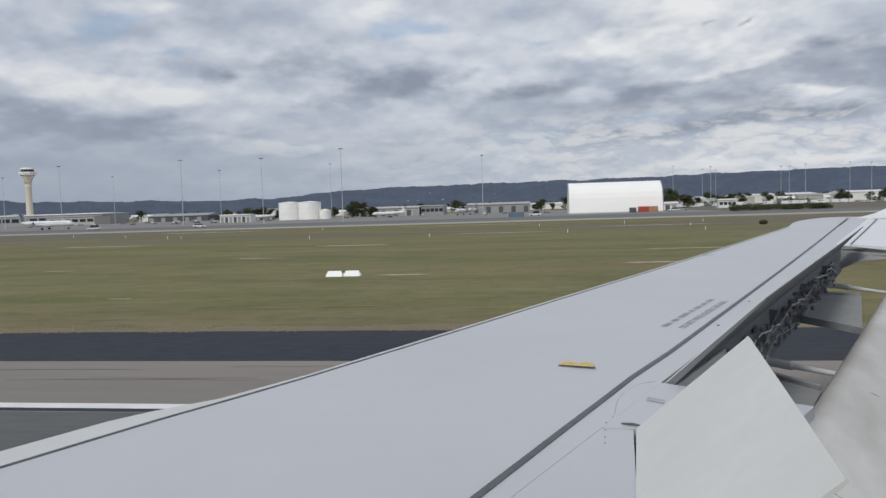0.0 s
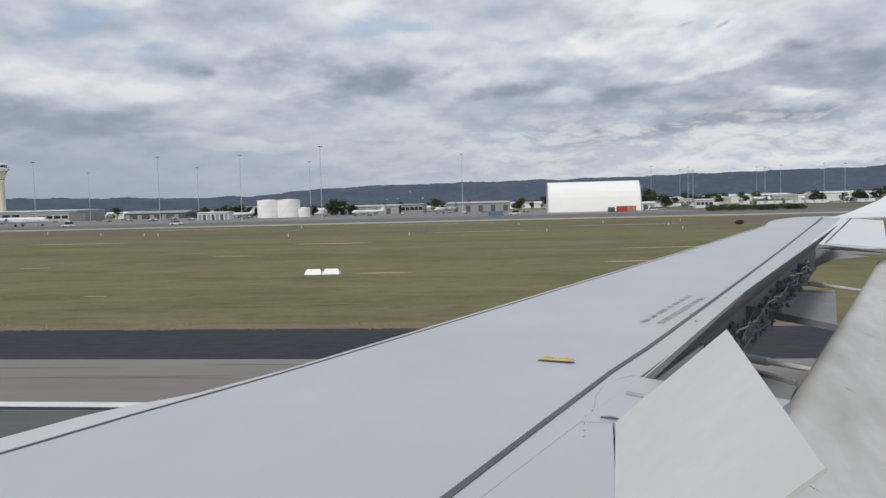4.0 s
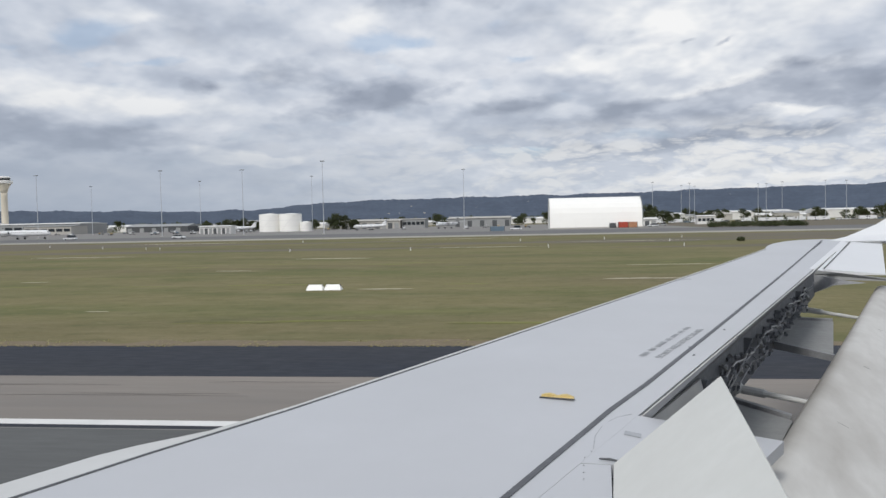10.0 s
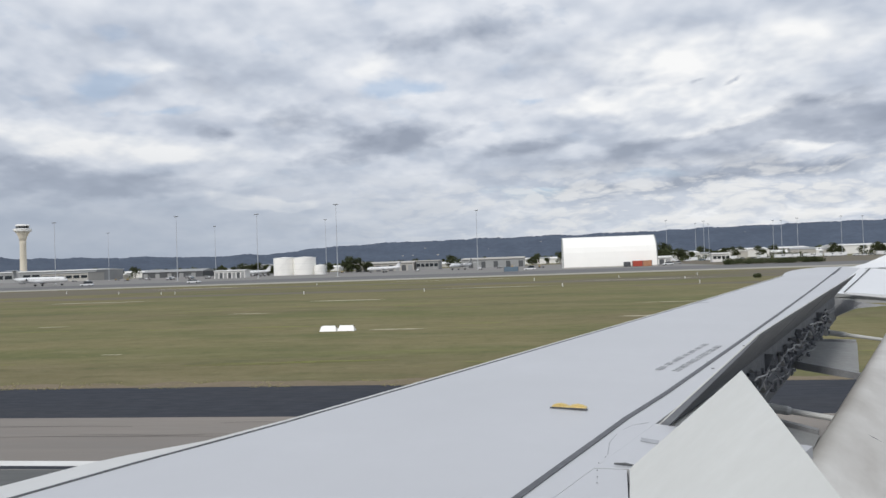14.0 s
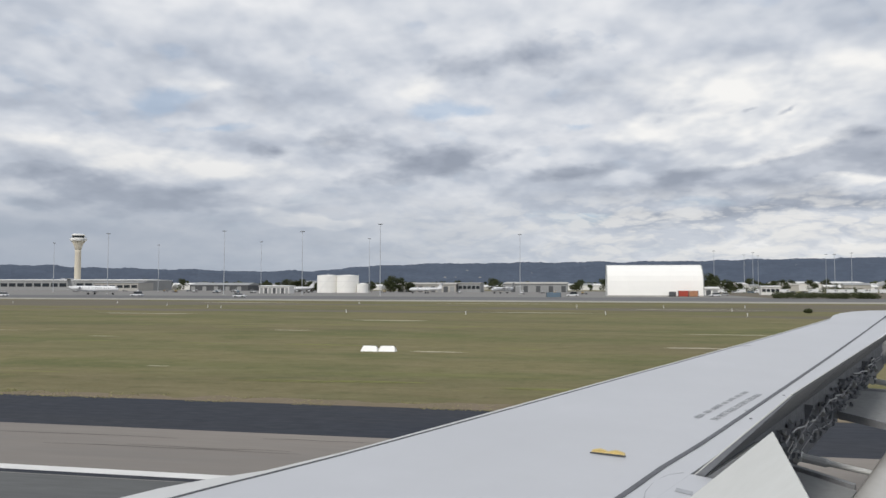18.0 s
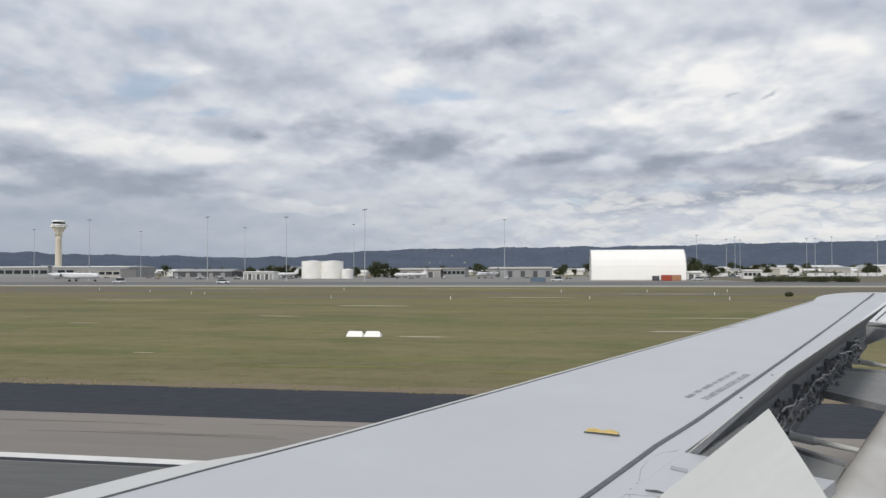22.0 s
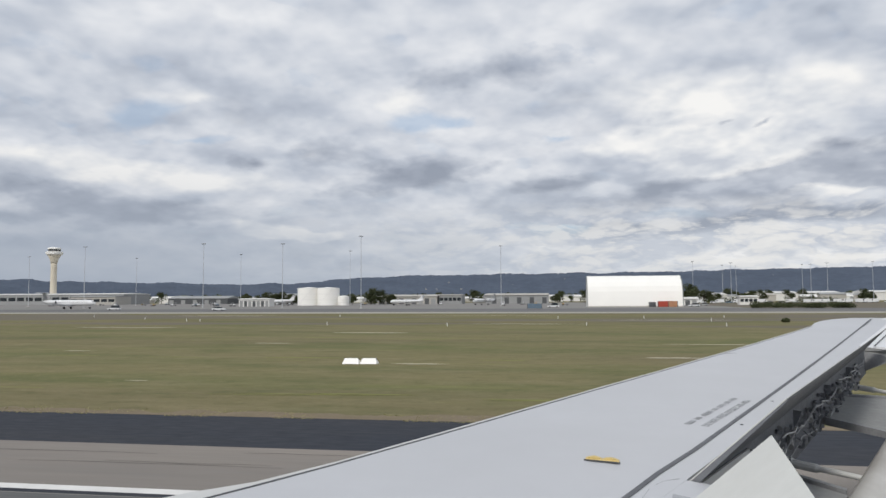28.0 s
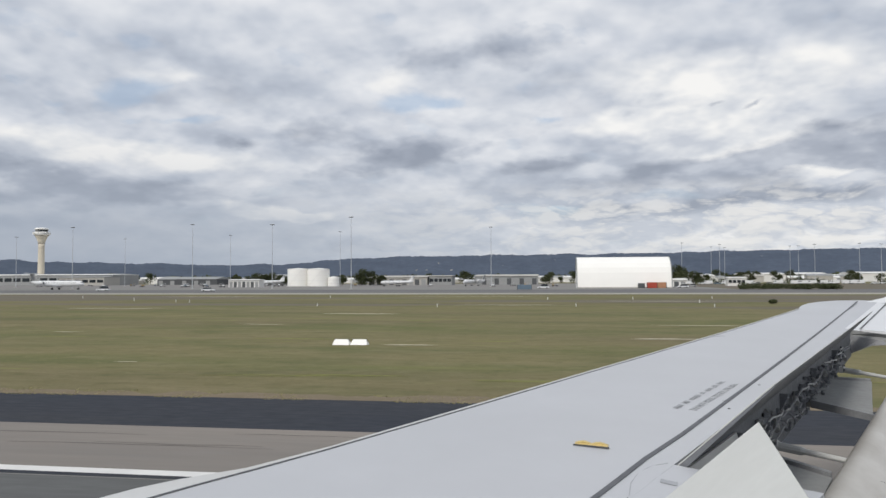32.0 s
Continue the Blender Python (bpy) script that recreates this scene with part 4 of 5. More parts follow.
container(41.35, 335.5, 4.2, "red", "rust-red shipping container on the apron by the hangar")
container(45.5, 336.0, 3.9, "orange", "orange shipping container on the apron by the hangar")
container(37.0, 337.4, 2.6, "dark", "small dark container on the apron by the hangar", 3, 2.2)
container(-13.0, 300.0, 5.7, "blue", "blue-grey steel container on the apron edge", 4, 2.0)


def storage_tank(x, y, r, h):
    t = thing("storage_tank", "white cylindrical fuel storage tank", "tank", (x, y, 0.0), 0, "fuel tanks")
    part("shell", lathe([(r, 0), (r, h)], 40), "fabric", t, smooth=False)
    part("roof", lathe([(r + 0.12, h), (r + 0.12, h + 0.25), (0.3, h + 0.9)], 40), "fabric", t)
    for z in (0.33, 0.66):
        part("hoop", lathe([(r + 0.02, h * z), (r + 0.07, h * z), (r + 0.07, h * z + 0.15), (r + 0.02, h * z + 0.15)], 40), "white", t)
    pts = [(math.cos(w) * (r + 0.5), math.sin(w) * (r + 0.5), h * f) for f, w in ((f, -2.2 + 1.3 * f) for f in (0, 0.25, 0.5, 0.75, 1.0))]
    part("stair_rail", tube(pts, 0.09, 5), "white", t)


storage_tank(-163, 452, 7.0, 10.8)
storage_tank(-149.5, 451, 7.0, 10.7)
storage_tank(-139, 449, 3.6, 5.4)
storage_tank(-160.5, 468, 6.5, 10.6)


def control_tower(x, y):
    t = thing("control_tower", "tall pale concrete airport control tower with a flared cab", "tower", (x, y, 0))
    part("shaft", lathe([(3.1, 0), (2.8, 8), (2.6, 34), (2.7, 37)], 28), "beige", t, "beige concrete shaft", smooth=True)
    part("flared_neck", lathe([(2.7, 37), (3.3, 40), (4.6, 43), (6.2, 45.2)], 28), "beige", t, "neck that flares to the gallery", smooth=True)
    part("balcony", lathe([(6.2, 45.2), (7.2, 45.6), (7.2, 47.4), (5.2, 47.9)], 28), "fabric", t, "white round gallery below the cab")
    part("gallery_band", lathe([(7.22, 46.2), (7.26, 46.2), (7.26, 46.6), (7.22, 46.6)], 28), "grey", t)
    cab = part("cab", lathe([(4.8, 47.9), (5.3, 50.0)], 16), "glass", t, "dark glazed control cab")
    for k in range(16):
        w = 2 * math.pi * k / 16
        part("mullion", tube([(4.85 * math.cos(w), 4.85 * math.sin(w), 47.9), (5.35 * math.cos(w), 5.35 * math.sin(w), 50.0)], 0.08, 5), "grey", cab)
    part("cab_roof", lathe([(5.5, 50.0), (5.6, 50.9), (4.5, 51.5), (0.5, 51.7)], 28), "fabric", t)
    part("aerial", tube([(0, 0, 51.6), (0, 0, 54.0)], 0.06, 5), "mast", t)
    for k in range(20):
        w = 2 * math.pi * k / 20
        part("baluster", tube([(7.0 * math.cos(w), 7.0 * math.sin(w), 47.3), (7.0 * math.cos(w), 7.0 * math.sin(w), 48.3)], 0.04, 4), "grey", t)
    part("handrail", tube([(7.0 * math.cos(2 * math.pi * k / 40), 7.0 * math.sin(2 * math.pi * k / 40), 48.3) for k in range(41)], 0.04, 4), "grey", t)


control_tower(-458, 600)


def shed(name, label, category, x0, x1, y, depth, h, wall, roof, pitch=1.2, bays=6, openings="door", group=""):
    """A long low building: walls, pitched roof with an overhang, and its openings towards the field."""
    w = x1 - x0
    b = thing(name, label, category, ((x0 + x1) / 2, y, 0), 0, group)
    wall_ob = part("wall", box(-w / 2, w / 2, 0, depth, 0, h), wall, b)
    part("roof", loft([[(x, -0.6, h), (x, depth / 2, h + pitch), (x, depth + 0.6, h), (x, depth + 0.6, h - 0.25), (x, -0.6, h - 0.25)] for x in (-w / 2 - 0.5, w / 2 + 0.5)]), roof, b)
    part("gutter", box(-w / 2 - 0.5, w / 2 + 0.5, -0.75, -0.6, h - 0.3, h - 0.05), roof, b)
    step = w / bays
    for i in range(bays):
        a = -w / 2 + i * step
        if openings == "door":
            part("door", box(a + step * 0.15, a + step * 0.85, -0.08, 0.0, 0.03, h * 0.72), "dark" if i % 2 else "grey", wall_ob)
        elif openings == "window":
            part("window", box(a + step * 0.1, a + step * 0.9, -0.06, 0.0, h * 0.35, h * 0.7), "glass", wall_ob)
    for i in range(bays + 1):
        a = -w / 2 + i * step
        part("pilaster", box(a - 0.2, a + 0.2, -0.14, 0.0, 0, h - 0.3), wall, wall_ob)
    return b


shed("terminal_building", "long low grey terminal with a white roof", "terminal", -560, -372, 575, 40, 9.0, "grey", "white", 0.8, 22, "window")
shed("terminal_annex", "grey terminal annex with a lower roof", "building", -402, -362, 548, 22, 6.8, "concrete", "grey", 0.6, 6, "window")
shed("hangar_shed", "grey steel maintenance shed with dark doors", "shed", -134, -92, 520, 30, 5.8, "concrete", "concrete", 1.2, 9)
shed("hangar_shed", "pale grey workshop with a flat roof", "shed", -91, -75, 526, 20, 6.6, "grey", "concrete", 0.4, 5, "window")
shed("hangar_shed", "grey steel shed behind the parked propeller plane", "shed", -60, -14, 545, 30, 6.4, "grey", "concrete", 1.2, 10)
shed("low_office", "small white flat-roofed apron office", "building", -186, -168, 400, 8, 4.4, "white", "white", 0.3, 7)
shed("distant_shed", "grey distant shed behind the apron", "shed", -240, -205, 560, 24, 7.5, "grey", "grey", 1.0, 8)
shed("distant_shed", "low brown-grey shed beyond the apron", "shed", -345, -290, 600, 24, 5.0, "dark", "grey", 2.0, 10)
shed("small_white_shed", "small white shed by the perimeter", "shed", 56, 66, 395, 8, 3.6, "white", "white", 0.8, 3)
shed("site_office", "white site office on the grass edge", "building", 92, 101, 420, 6, 4.6, "white", "white", 0.4, 4, "window")
for x0, x1, y, h in ((118, 146, 720, 6.5), (190, 232, 800, 8), (240, 268, 790, 8), (296, 345, 800, 8.5), (90, 112, 690, 5.5), (360, 420, 820, 8), (430, 540, 820, 8)):
    shed("warehouse", "low white warehouse with a pale roof by the perimeter", "warehouse", x0, x1, y, 40, h, "white", "white", 1.6, max(3, int((x1 - x0) / 12)), "none", "warehouses along the perimeter")
for x0, x1, y, h in ((-900, -700, 900, 8), (-30, 20, 900, 6), (60, 90, 1000, 7), (560, 700, 900, 8)):
    shed("warehouse", "distant pale warehouse beyond the trees", "warehouse", x0, x1, y, 50, h, "white", "white", 1.6, 8, "none", "warehouses along the perimeter")


# ---- flood-light masts ----
def mast(h=32.0):
    m = thing("floodlight_mast", "tall slim galvanised floodlight mast", "mast", (0, 0, 0), 0, "floodlight masts")
    part("pole", tube([(0, 0, 0), (0, 0, h * 0.5), (0, 0, h)], [0.19, 0.15, 0.10], 8), "mast", m)
    part("base_plate", box(-0.6, 0.6, -0.6, 0.6, 0, 0.25), "concrete", m)
    head = part("lamp_frame", box(-1.0, 1.0, -0.15, 0.15, h - 0.1, h + 0.1), "mast", m)
    for k in range(5):
        part("floodlight", box(-0.96 + 0.4 * k, -0.64 + 0.4 * k, -0.4, 0.1, h - 0.32, h - 0.05), "dark", head)
    return m


first = mast()
spots = [(-338, 420, 1.0), (-242, 340, 0.98), (-301, 480, 1.05), (-172, 330, 0.97), (-213, 460, 1.06), (-132, 330, 0.95), (-141, 470, 1.12), (-89.5, 315, 1.0), (-35.2, 400, 1.02),
         (97, 600, 1.0), (127, 640, 0.95), (117, 560, 0.9), (142, 660, 0.95), (189, 640, 0.95), (171, 560, 0.85), (182, 560, 0.88), (242, 640, 1.0), (218, 540, 0.85), (290, 600, 0.9)]
for i, (x, y, s) in enumerate(spots):
    m = pose(x, y, 0)
    if i == 0:
        first.matrix_world = m
        continue
    c = copy_thing(first, m)
    c.scale = (1, 1, s)


# ---- parked aircraft ----
def parked_jet(name, label, length, span, place, turn, fin="white", prop=False):
    """A parked airliner along its own x, nose at -x: fuselage, wings, fin, tailplane, engines, gear."""
    p = thing(name, label, "airplane", place, turn)
    r, L = length * 0.048, length / 2
    cz = r + 1.5
    secs = []
    for f, k, dz in ((-1, 0.05, -0.3), (-0.97, 0.38, -0.22), (-0.90, 0.78, -0.08), (-0.80, 1, 0), (0.45, 1, 0), (0.72, 0.75, 0.2), (0.92, 0.35, 0.5), (1.0, 0.12, 0.6)):
        secs.append([(f * L, r * k * math.cos(w), cz + dz * r + r * k * math.sin(w)) for w in (2 * math.pi * i / 18 for i in range(18))])
    hull = part("fuselage", loft(secs), "hull", p, smooth=True)
    part("cockpit_window", box(-0.955 * L, -0.90 * L, -r * 0.55, r * 0.55, cz + 0.28 * r, cz + 0.48 * r, 0.03), "glass", hull)
    n = 16
    for i in range(n):
        x = -0.74 * L + 1.15 * L * i / n
        for s in (-1, 1):
            part("window", box(x - 0.16, x + 0.16, s * r * 0.985 - 0.03, s * r * 0.985 + 0.03, cz + 0.16 * r, cz + 0.36 * r), "glass", hull)
    for s in (-1, 1):
        wz = cz + (r * 0.95 if prop else -r * 0.7)
        back = 0.0 if prop else 0.28 * span / 2
        part("wing", loft([[(-0.16 * L, s * r * 0.5, wz), (0.14 * L, s * r * 0.5, wz), (0.14 * L, s * r * 0.5, wz - 0.35), (-0.16 * L, s * r * 0.5, wz - 0.4)],
                           [(-0.02 * L + back, s * span / 2, wz + 0.6), (0.06 * L + back, s * span / 2, wz + 0.6), (0.06 * L + back, s * span / 2, wz + 0.5), (-0.02 * L + back, s * span / 2, wz + 0.5)]]), "wing", p)
        ex, ey, ez = (-0.12 * L, s * span * 0.17, wz - 0.5) if prop else (0.52 * L, s * (r + 0.9), cz + 0.25 * r)
        eng = part("engine", loft([[(ex + u, ey + q * math.cos(w), ez + q * math.sin(w)) for w in (2 * math.pi * i / 14 for i in range(14))] for u, q in ((-1.9, 0.62), (-1.5, 0.78), (0.6, 0.74), (1.9, 0.42))]), "hull", p)
        if prop:
            for b in range(4):
                w = math.pi / 4 + b * math.pi / 2
                part("propeller_blade", prism([(ex - 2.0, ey + 0.1 * math.sin(w), ez - 0.1 * math.cos(w)), (ex - 2.0, ey + 1.8 * math.cos(w) + 0.12 * math.sin(w), ez + 1.8 * math.sin(w)), (ex - 2.0, ey + 1.8 * math.cos(w) - 0.12 * math.sin(w), ez + 1.8 * math.sin(w) + 0.1)], (0.06, 0, 0)), "dark", eng)
        else:
            part("engine_inlet", tube([(ex - 1.92, ey, ez), (ex - 1.86, ey, ez)], 0.55, 14), "dark", eng)
    fz = cz + 0.75 * r
    fin_ob = part("tail_fin", prism([(0.66 * L, -0.12, fz), (0.95 * L, -0.12, fz + 0.2), (1.04 * L, -0.12, fz + length * 0.135), (0.90 * L, -0.12, fz + length * 0.135)], (0, 0.24, 0)), fin, p, "coloured fin" if fin != "hull" else "white fin")
    part("tailplane", prism([(0.90 * L, -span * 0.17, fz + length * 0.13), (0.90 * L, span * 0.17, fz + length * 0.13), (1.04 * L, span * 0.17, fz + length * 0.13), (1.04 * L, -span * 0.17, fz + length * 0.13)], (0, 0, 0.2)), "hull", fin_ob)
    for x, ys in ((-0.78 * L, (0,)), (0.06 * L, (-2.4, 2.4))):
        for y in ys:
            leg = part("gear_leg", tube([(x, y, 0.4), (x, y, cz - r * 0.6)], 0.12, 6), "mast", p)
            part("wheel", tube([(x, y - 0.3, 0.45), (x, y + 0.3, 0.45)], 0.45, 14), "tyre", leg)
    return p


parked_jet("parked_jet", "white twin-jet airliner parked on the apron", 29, 25, (-237, 322, 0.03), 178, "grey")
parked_jet("parked_jet", "small white jet with a raised tail on the apron", 21, 18, (-94, 430, 0.03), -6, "hull")
parked_jet("propeller_plane", "grey-white propeller airliner parked by the sheds", 24, 26, (-50, 450, 0.03), 62, "grey", prop=True)
parked_jet("parked_jet", "distant white jet behind the fuel tanks", 24, 22, (-205, 505, 0.03), 8, "hull")


# ---- vehicles ----
def car(paint, label, group="", tall=1.45, length=4.5, name="car", category="car"):
    c = thing(name, label, category, (0, 0, 0), 0, group)
    L, W = length / 2, 0.88
    body = part("body", loft([[(-L, y, 0.35), (-L, y, 0.75), (-L * 0.5, y, 0.92), (L * 0.9, y, 0.95), (L, y, 0.8), (L, y, 0.35)] for y in (-W, W)]), paint, c)
    cabin = part("cabin", loft([[(-L * 0.45, y * 1.0, 0.9), (-L * 0.18, y * 0.85, tall), (L * 0.62, y * 0.85, tall), (L * 0.85, y, 0.93)] for y in (-W, W)]), "glass", c, "dark glazed cabin")
    part("roof", box(-L * 0.2, L * 0.64, -W * 0.87, W * 0.87, tall - 0.03, tall + 0.04, 0.02), paint, cabin)
    for x in (-L * 0.62, L * 0.62):
        for y in (-W, W):
            part("wheel", tube([(x, y - 0.1, 0.32), (x, y + 0.1, 0.32)], 0.32, 12), "tyre", c)
    for y in (-W * 0.7, W * 0.7):
        part("headlight", box(-L - 0.03, -L, y - 0.14, y + 0.14, 0.6, 0.72), "mast", body)
    return c


def panel_van(label, group):
    v = thing("van", label, "van", (0, 0, 0), 0, group)
    part("body", loft([[(-3.0, y, 0.4), (-3.0, y, 1.1), (-2.3, y, 2.0), (-1.9, y, 2.6), (3.0, y, 2.7), (3.0, y, 0.4)] for y in (-1.0, 1.0)]), "hull", v, "plain white body")
    part("windscreen", prism([(-2.93, -0.9, 1.2), (-2.93, 0.9, 1.2), (-2.35, 0.85, 1.95), (-2.35, -0.85, 1.95)], (-0.05, 0, 0.03)), "glass", v)
    for s in (-1.01, 1.01):
        part("side_window", box(-2.2, -1.3, s - 0.02, s + 0.02, 1.5, 2.1), "glass", v)
    for x in (-1.9, 1.9):
        for y in (-0.95, 0.95):
            part("wheel", tube([(x, y - 0.12, 0.38), (x, y + 0.12, 0.38)], 0.38, 12), "tyre", v)
    return v


GROUP = "cars along the perimeter"
kinds = [car("hull", "white parked car along the perimeter road", GROUP), panel_van("white parked van along the perimeter road", GROUP), car("grey", "silver-grey parked car along the perimeter road", GROUP), car("blue", "dark blue parked car along the perimeter road", GROUP), car("hull", "white parked estate car along the perimeter road", GROUP, 1.6, 4.9)]
rc = random.Random(12)
used = set()
for i in range(96):
    k = rc.choice((0, 0, 4, 1, 1, 1, 1, 1, 2, 3))
    x = 92 + 5.6 * i + rc.uniform(-0.6, 0.6)
    m = pose(x, 520 + 0.06 * x + rc.choice((0, 0, 7)), 0.0, 0, 0, rc.choice((0, 180)) + rc.uniform(-3, 3))
    if k not in used:
        used.add(k)
        kinds[k].matrix_world = m
    else:
        copy_thing(kinds[k], m)
for x, y, turn, paint, label, tall, length, nm in ((-232, 259, 4, "hull", "white utility truck driving on the taxiway", 1.7, 5.2, "utility_truck"), (-184, 278, 3, "hull", "white van on the taxiway", 2.1, 5.0, "van"), (-131, 264, 182, "hull", "white service car on the taxiway", 1.6, 4.8, "car"),
                                                   (-6, 330, 0, "hull", "white service van beside the hangar", 2.1, 5.2, "van"), (56, 345, 20, "hull", "white pickup beside the hangar", 1.7, 5.0, "pickup"), (66, 380, 0, "grey", "grey car near the hangar", 1.5, 4.5, "car")):
    c = car(paint, label, "", tall, length, nm, "vehicle")
    c.matrix_world = pose(x, y, 0.03, 0, 0, turn)


def ground_cart(x, y, turn, mat):
    """An apron baggage tractor or trailer."""
    g = thing("apron_cart", "small apron service cart parked near the sheds", "cart", (x, y, 0.03), turn, "apron carts")
    part("deck", box(-1.6, 1.6, -0.8, 0.8, 0.45, 0.7, 0.03), "dark", g)
    part("hood", box(-1.5, -0.4, -0.7, 0.7, 0.7, 1.35, 0.08), mat, g)
    part("canopy", box(-0.3, 1.5, -0.75, 0.75, 2.0, 2.1, 0.02), mat, g)
    for u in (-0.25, 1.4):
        for v in (-0.7, 0.7):
            part("post", tube([(u, v, 0.7), (u, v, 2.0)], 0.04, 5), "mast", g)
    for u in (-1.1, 1.1):
        for v in (-0.8, 0.8):
            part("wheel", tube([(u, v - 0.12, 0.35), (u, v + 0.12, 0.35)], 0.35, 10), "tyre", g)


ra = random.Random(5)
for i in range(26):
    ground_cart(ra.uniform(-350, 0), ra.uniform(395, 500), ra.uniform(0, 180), ra.choice(("hull", "hull", "grey", "blue", "tan")))


# ---- trees, shrubs and far woods ----
def leaf_cloud(bm, rng, centre, size, count, leaf):
    for _ in range(count):
        while True:
            v = Vector((rng.uniform(-1, 1), rng.uniform(-1, 1), rng.uniform(-1, 1)))
            if 0.3 < v.length < 1:
                break
        p = Vector(centre) + Vector((v.x * size[0], v.y * size[1], v.z * size[2]))
        a = Vector((rng.uniform(-1, 1), rng.uniform(-1, 1), rng.uniform(-0.6, 0.6))).normalized() * leaf * rng.uniform(0.6, 1.3)
        b = a.cross(Vector((rng.uniform(-1, 1), rng.uniform(-1, 1), rng.uniform(-1, 1)))).normalized() * leaf * rng.uniform(0.4, 0.9)
        bm.faces.new([bm.verts.new(q) for q in (p - a, p + b * 0.6, p + a, p - b)])


def tree(seed, h):
    rng = random.Random(seed)
    t = thing("tree", "dark olive gum tree by the perimeter", "tree", (0, 0, 0), 0, "trees along the perimeter")
    lean = rng.uniform(-0.5, 0.5)
    bm = tube([(0, 0, 0), (lean * 0.3, 0, h * 0.3), (lean, 0.2, h * 0.6)], [0.34, 0.24, 0.13], 7)
    lobes = []
    for k in range(6):
        w = 2 * math.pi * k / 6 + rng.uniform(-0.4, 0.4)
        q = (lean + math.cos(w) * h * rng.uniform(0.14, 0.30), math.sin(w) * h * rng.uniform(0.14, 0.30), h * rng.uniform(0.26, 0.80))
        add_tube(bm, [(lean * 0.6, 0.1, h * rng.uniform(0.3, 0.5)), ((lean + q[0]) / 2, q[1] / 2, q[2] * 0.85), q], [0.12, 0.08, 0.03], 5)
        lobes.append(q)
    part("trunk", bm, "bark", t)
    crown_bm = bmesh.new()
    for q in lobes + [(lean, 0, h * 0.82)]:
        s = h * rng.uniform(0.17, 0.26)
        leaf_cloud(crown_bm, rng, q, (s * 1.1, s * 1.1, s * 0.9), 130, 0.5)
    part("crown", crown_bm, "leaf", t)
    return t


def shrub(seed, r, h, name="shrub", label="low dark green shrub on the grass"):
    rng = random.Random(seed)
    t = thing(name, label, "shrub", (0, 0, 0), 0, "shrubs on the airfield")
    part("stem", tube([(0, 0, 0), (0.05, 0, h * 0.5)], [0.06, 0.02], 5), "bark", t)
    bm = bmesh.new()
    for k in range(4):
        leaf_cloud(bm, rng, (rng.uniform(-0.5, 0.5) * r, rng.uniform(-0.5, 0.5) * r, h * rng.uniform(0.35, 0.6)), (r * 0.7, r * 0.7, h * 0.42), 60, 0.22)
    part("foliage", bm, "leaf", t)
    return t


models = [tree(31, 9.0), tree(32, 11.5), tree(33, 7.5)]
rt = random.Random(77)
places = []
for i in range(70):
    places.append((rt.uniform(95, 470), rt.uniform(665, 775)))
for i in range(8):
    places.append((rt.uniform(110, 420), rt.uniform(570, 620)))
for i in range(16):
    places.append((rt.uniform(-420, -250), rt.uniform(630, 680)))
for i in range(22):
    places.append((rt.uniform(-250, 60), rt.uniform(590, 700)))
for i in range(8):
    places.append((rt.uniform(56, 76), rt.uniform(395, 430)))
for i in range(12):
    places.append((rt.uniform(-150, -118), rt.uniform(490, 512)))
for i in range(12):
    places.append((rt.uniform(-232, -196), rt.uniform(525, 548)))
for i, (x, y) in enumerate(places):
    if -570 < x < -355 and 540 < y < 620:
        continue
    m = pose(x, y, 0, 0, 0, rt.uniform(0, 360))
    if i < 3:
        models[i].matrix_world = m
    else:
        c = copy_thing(models[i % 3], m)
        k = rt.uniform(0.7, 1.15)
        c.scale = (k, k, k * rt.uniform(0.8, 1.1))
shrubs = [shrub(51, 1.8, 1.9), shrub(52, 2.4, 2.4)]
rs = random.Random(14)
for i in range(64):
    m = pose(rs.uniform(70, 106), rs.uniform(292, 318), 0, 0, 0, rs.uniform(0, 360))
    if i < 2:
        shrubs[i].matrix_world = m
    else:
        c = copy_thing(shrubs[i % 2], m)
        k = rs.uniform(0.7, 1.2)
        c.scale = (k, k, k)
lone = shrub(60, 0.8, 0.75, "shrub", "lone dark clump of weeds on the grass")
lone.matrix_world = pose(37.5, 137, 0)


def far_woods():
    """Belts of bush between the airfield and the hills."""
    rng = random.Random(21)
    bm = bmesh.new()
    for _ in range(2600):
        az, d = radians(rng.uniform(-62, 45)), rng.choice((rng.uniform(880, 1150), rng.uniform(1300, 2600)))
        x, y = d * math.sin(az), d * math.cos(az)
        s = rng.uniform(3, 6.5)
        leaf_cloud(bm, rng, (x, y, s * 0.75), (s * 1.5, s * 1.5, s * 0.85), 7, s * 0.55)
    tagged(part("far_woods", bm, "leaf"), "distant belts of dark bush below the hills", "woods", kind="stuff")


far_woods()


def hedge_belt():
    """A dense low belt of bush in front of the warehouses."""
    rng = random.Random(33)
    bm = bmesh.new()
    x = 95.0
    while x < 520:
        s = rng.uniform(1.6, 2.7)
        y = 575 + rng.uniform(-8, 8) + 0.06 * x
        if noise.noise((x * 0.03, 7, 1)) > 0.1:
            leaf_cloud(bm, rng, (x, y, s * 0.95), (s * 1.5, s * 1.3, s * 0.95), 34, 0.7)
        x += rng.uniform(0.8, 1.9)
    tagged(part("hedge_belt", bm, "leaf"), "dense dark belt of bush before the warehouses", "bushes", kind="stuff")


hedge_belt()


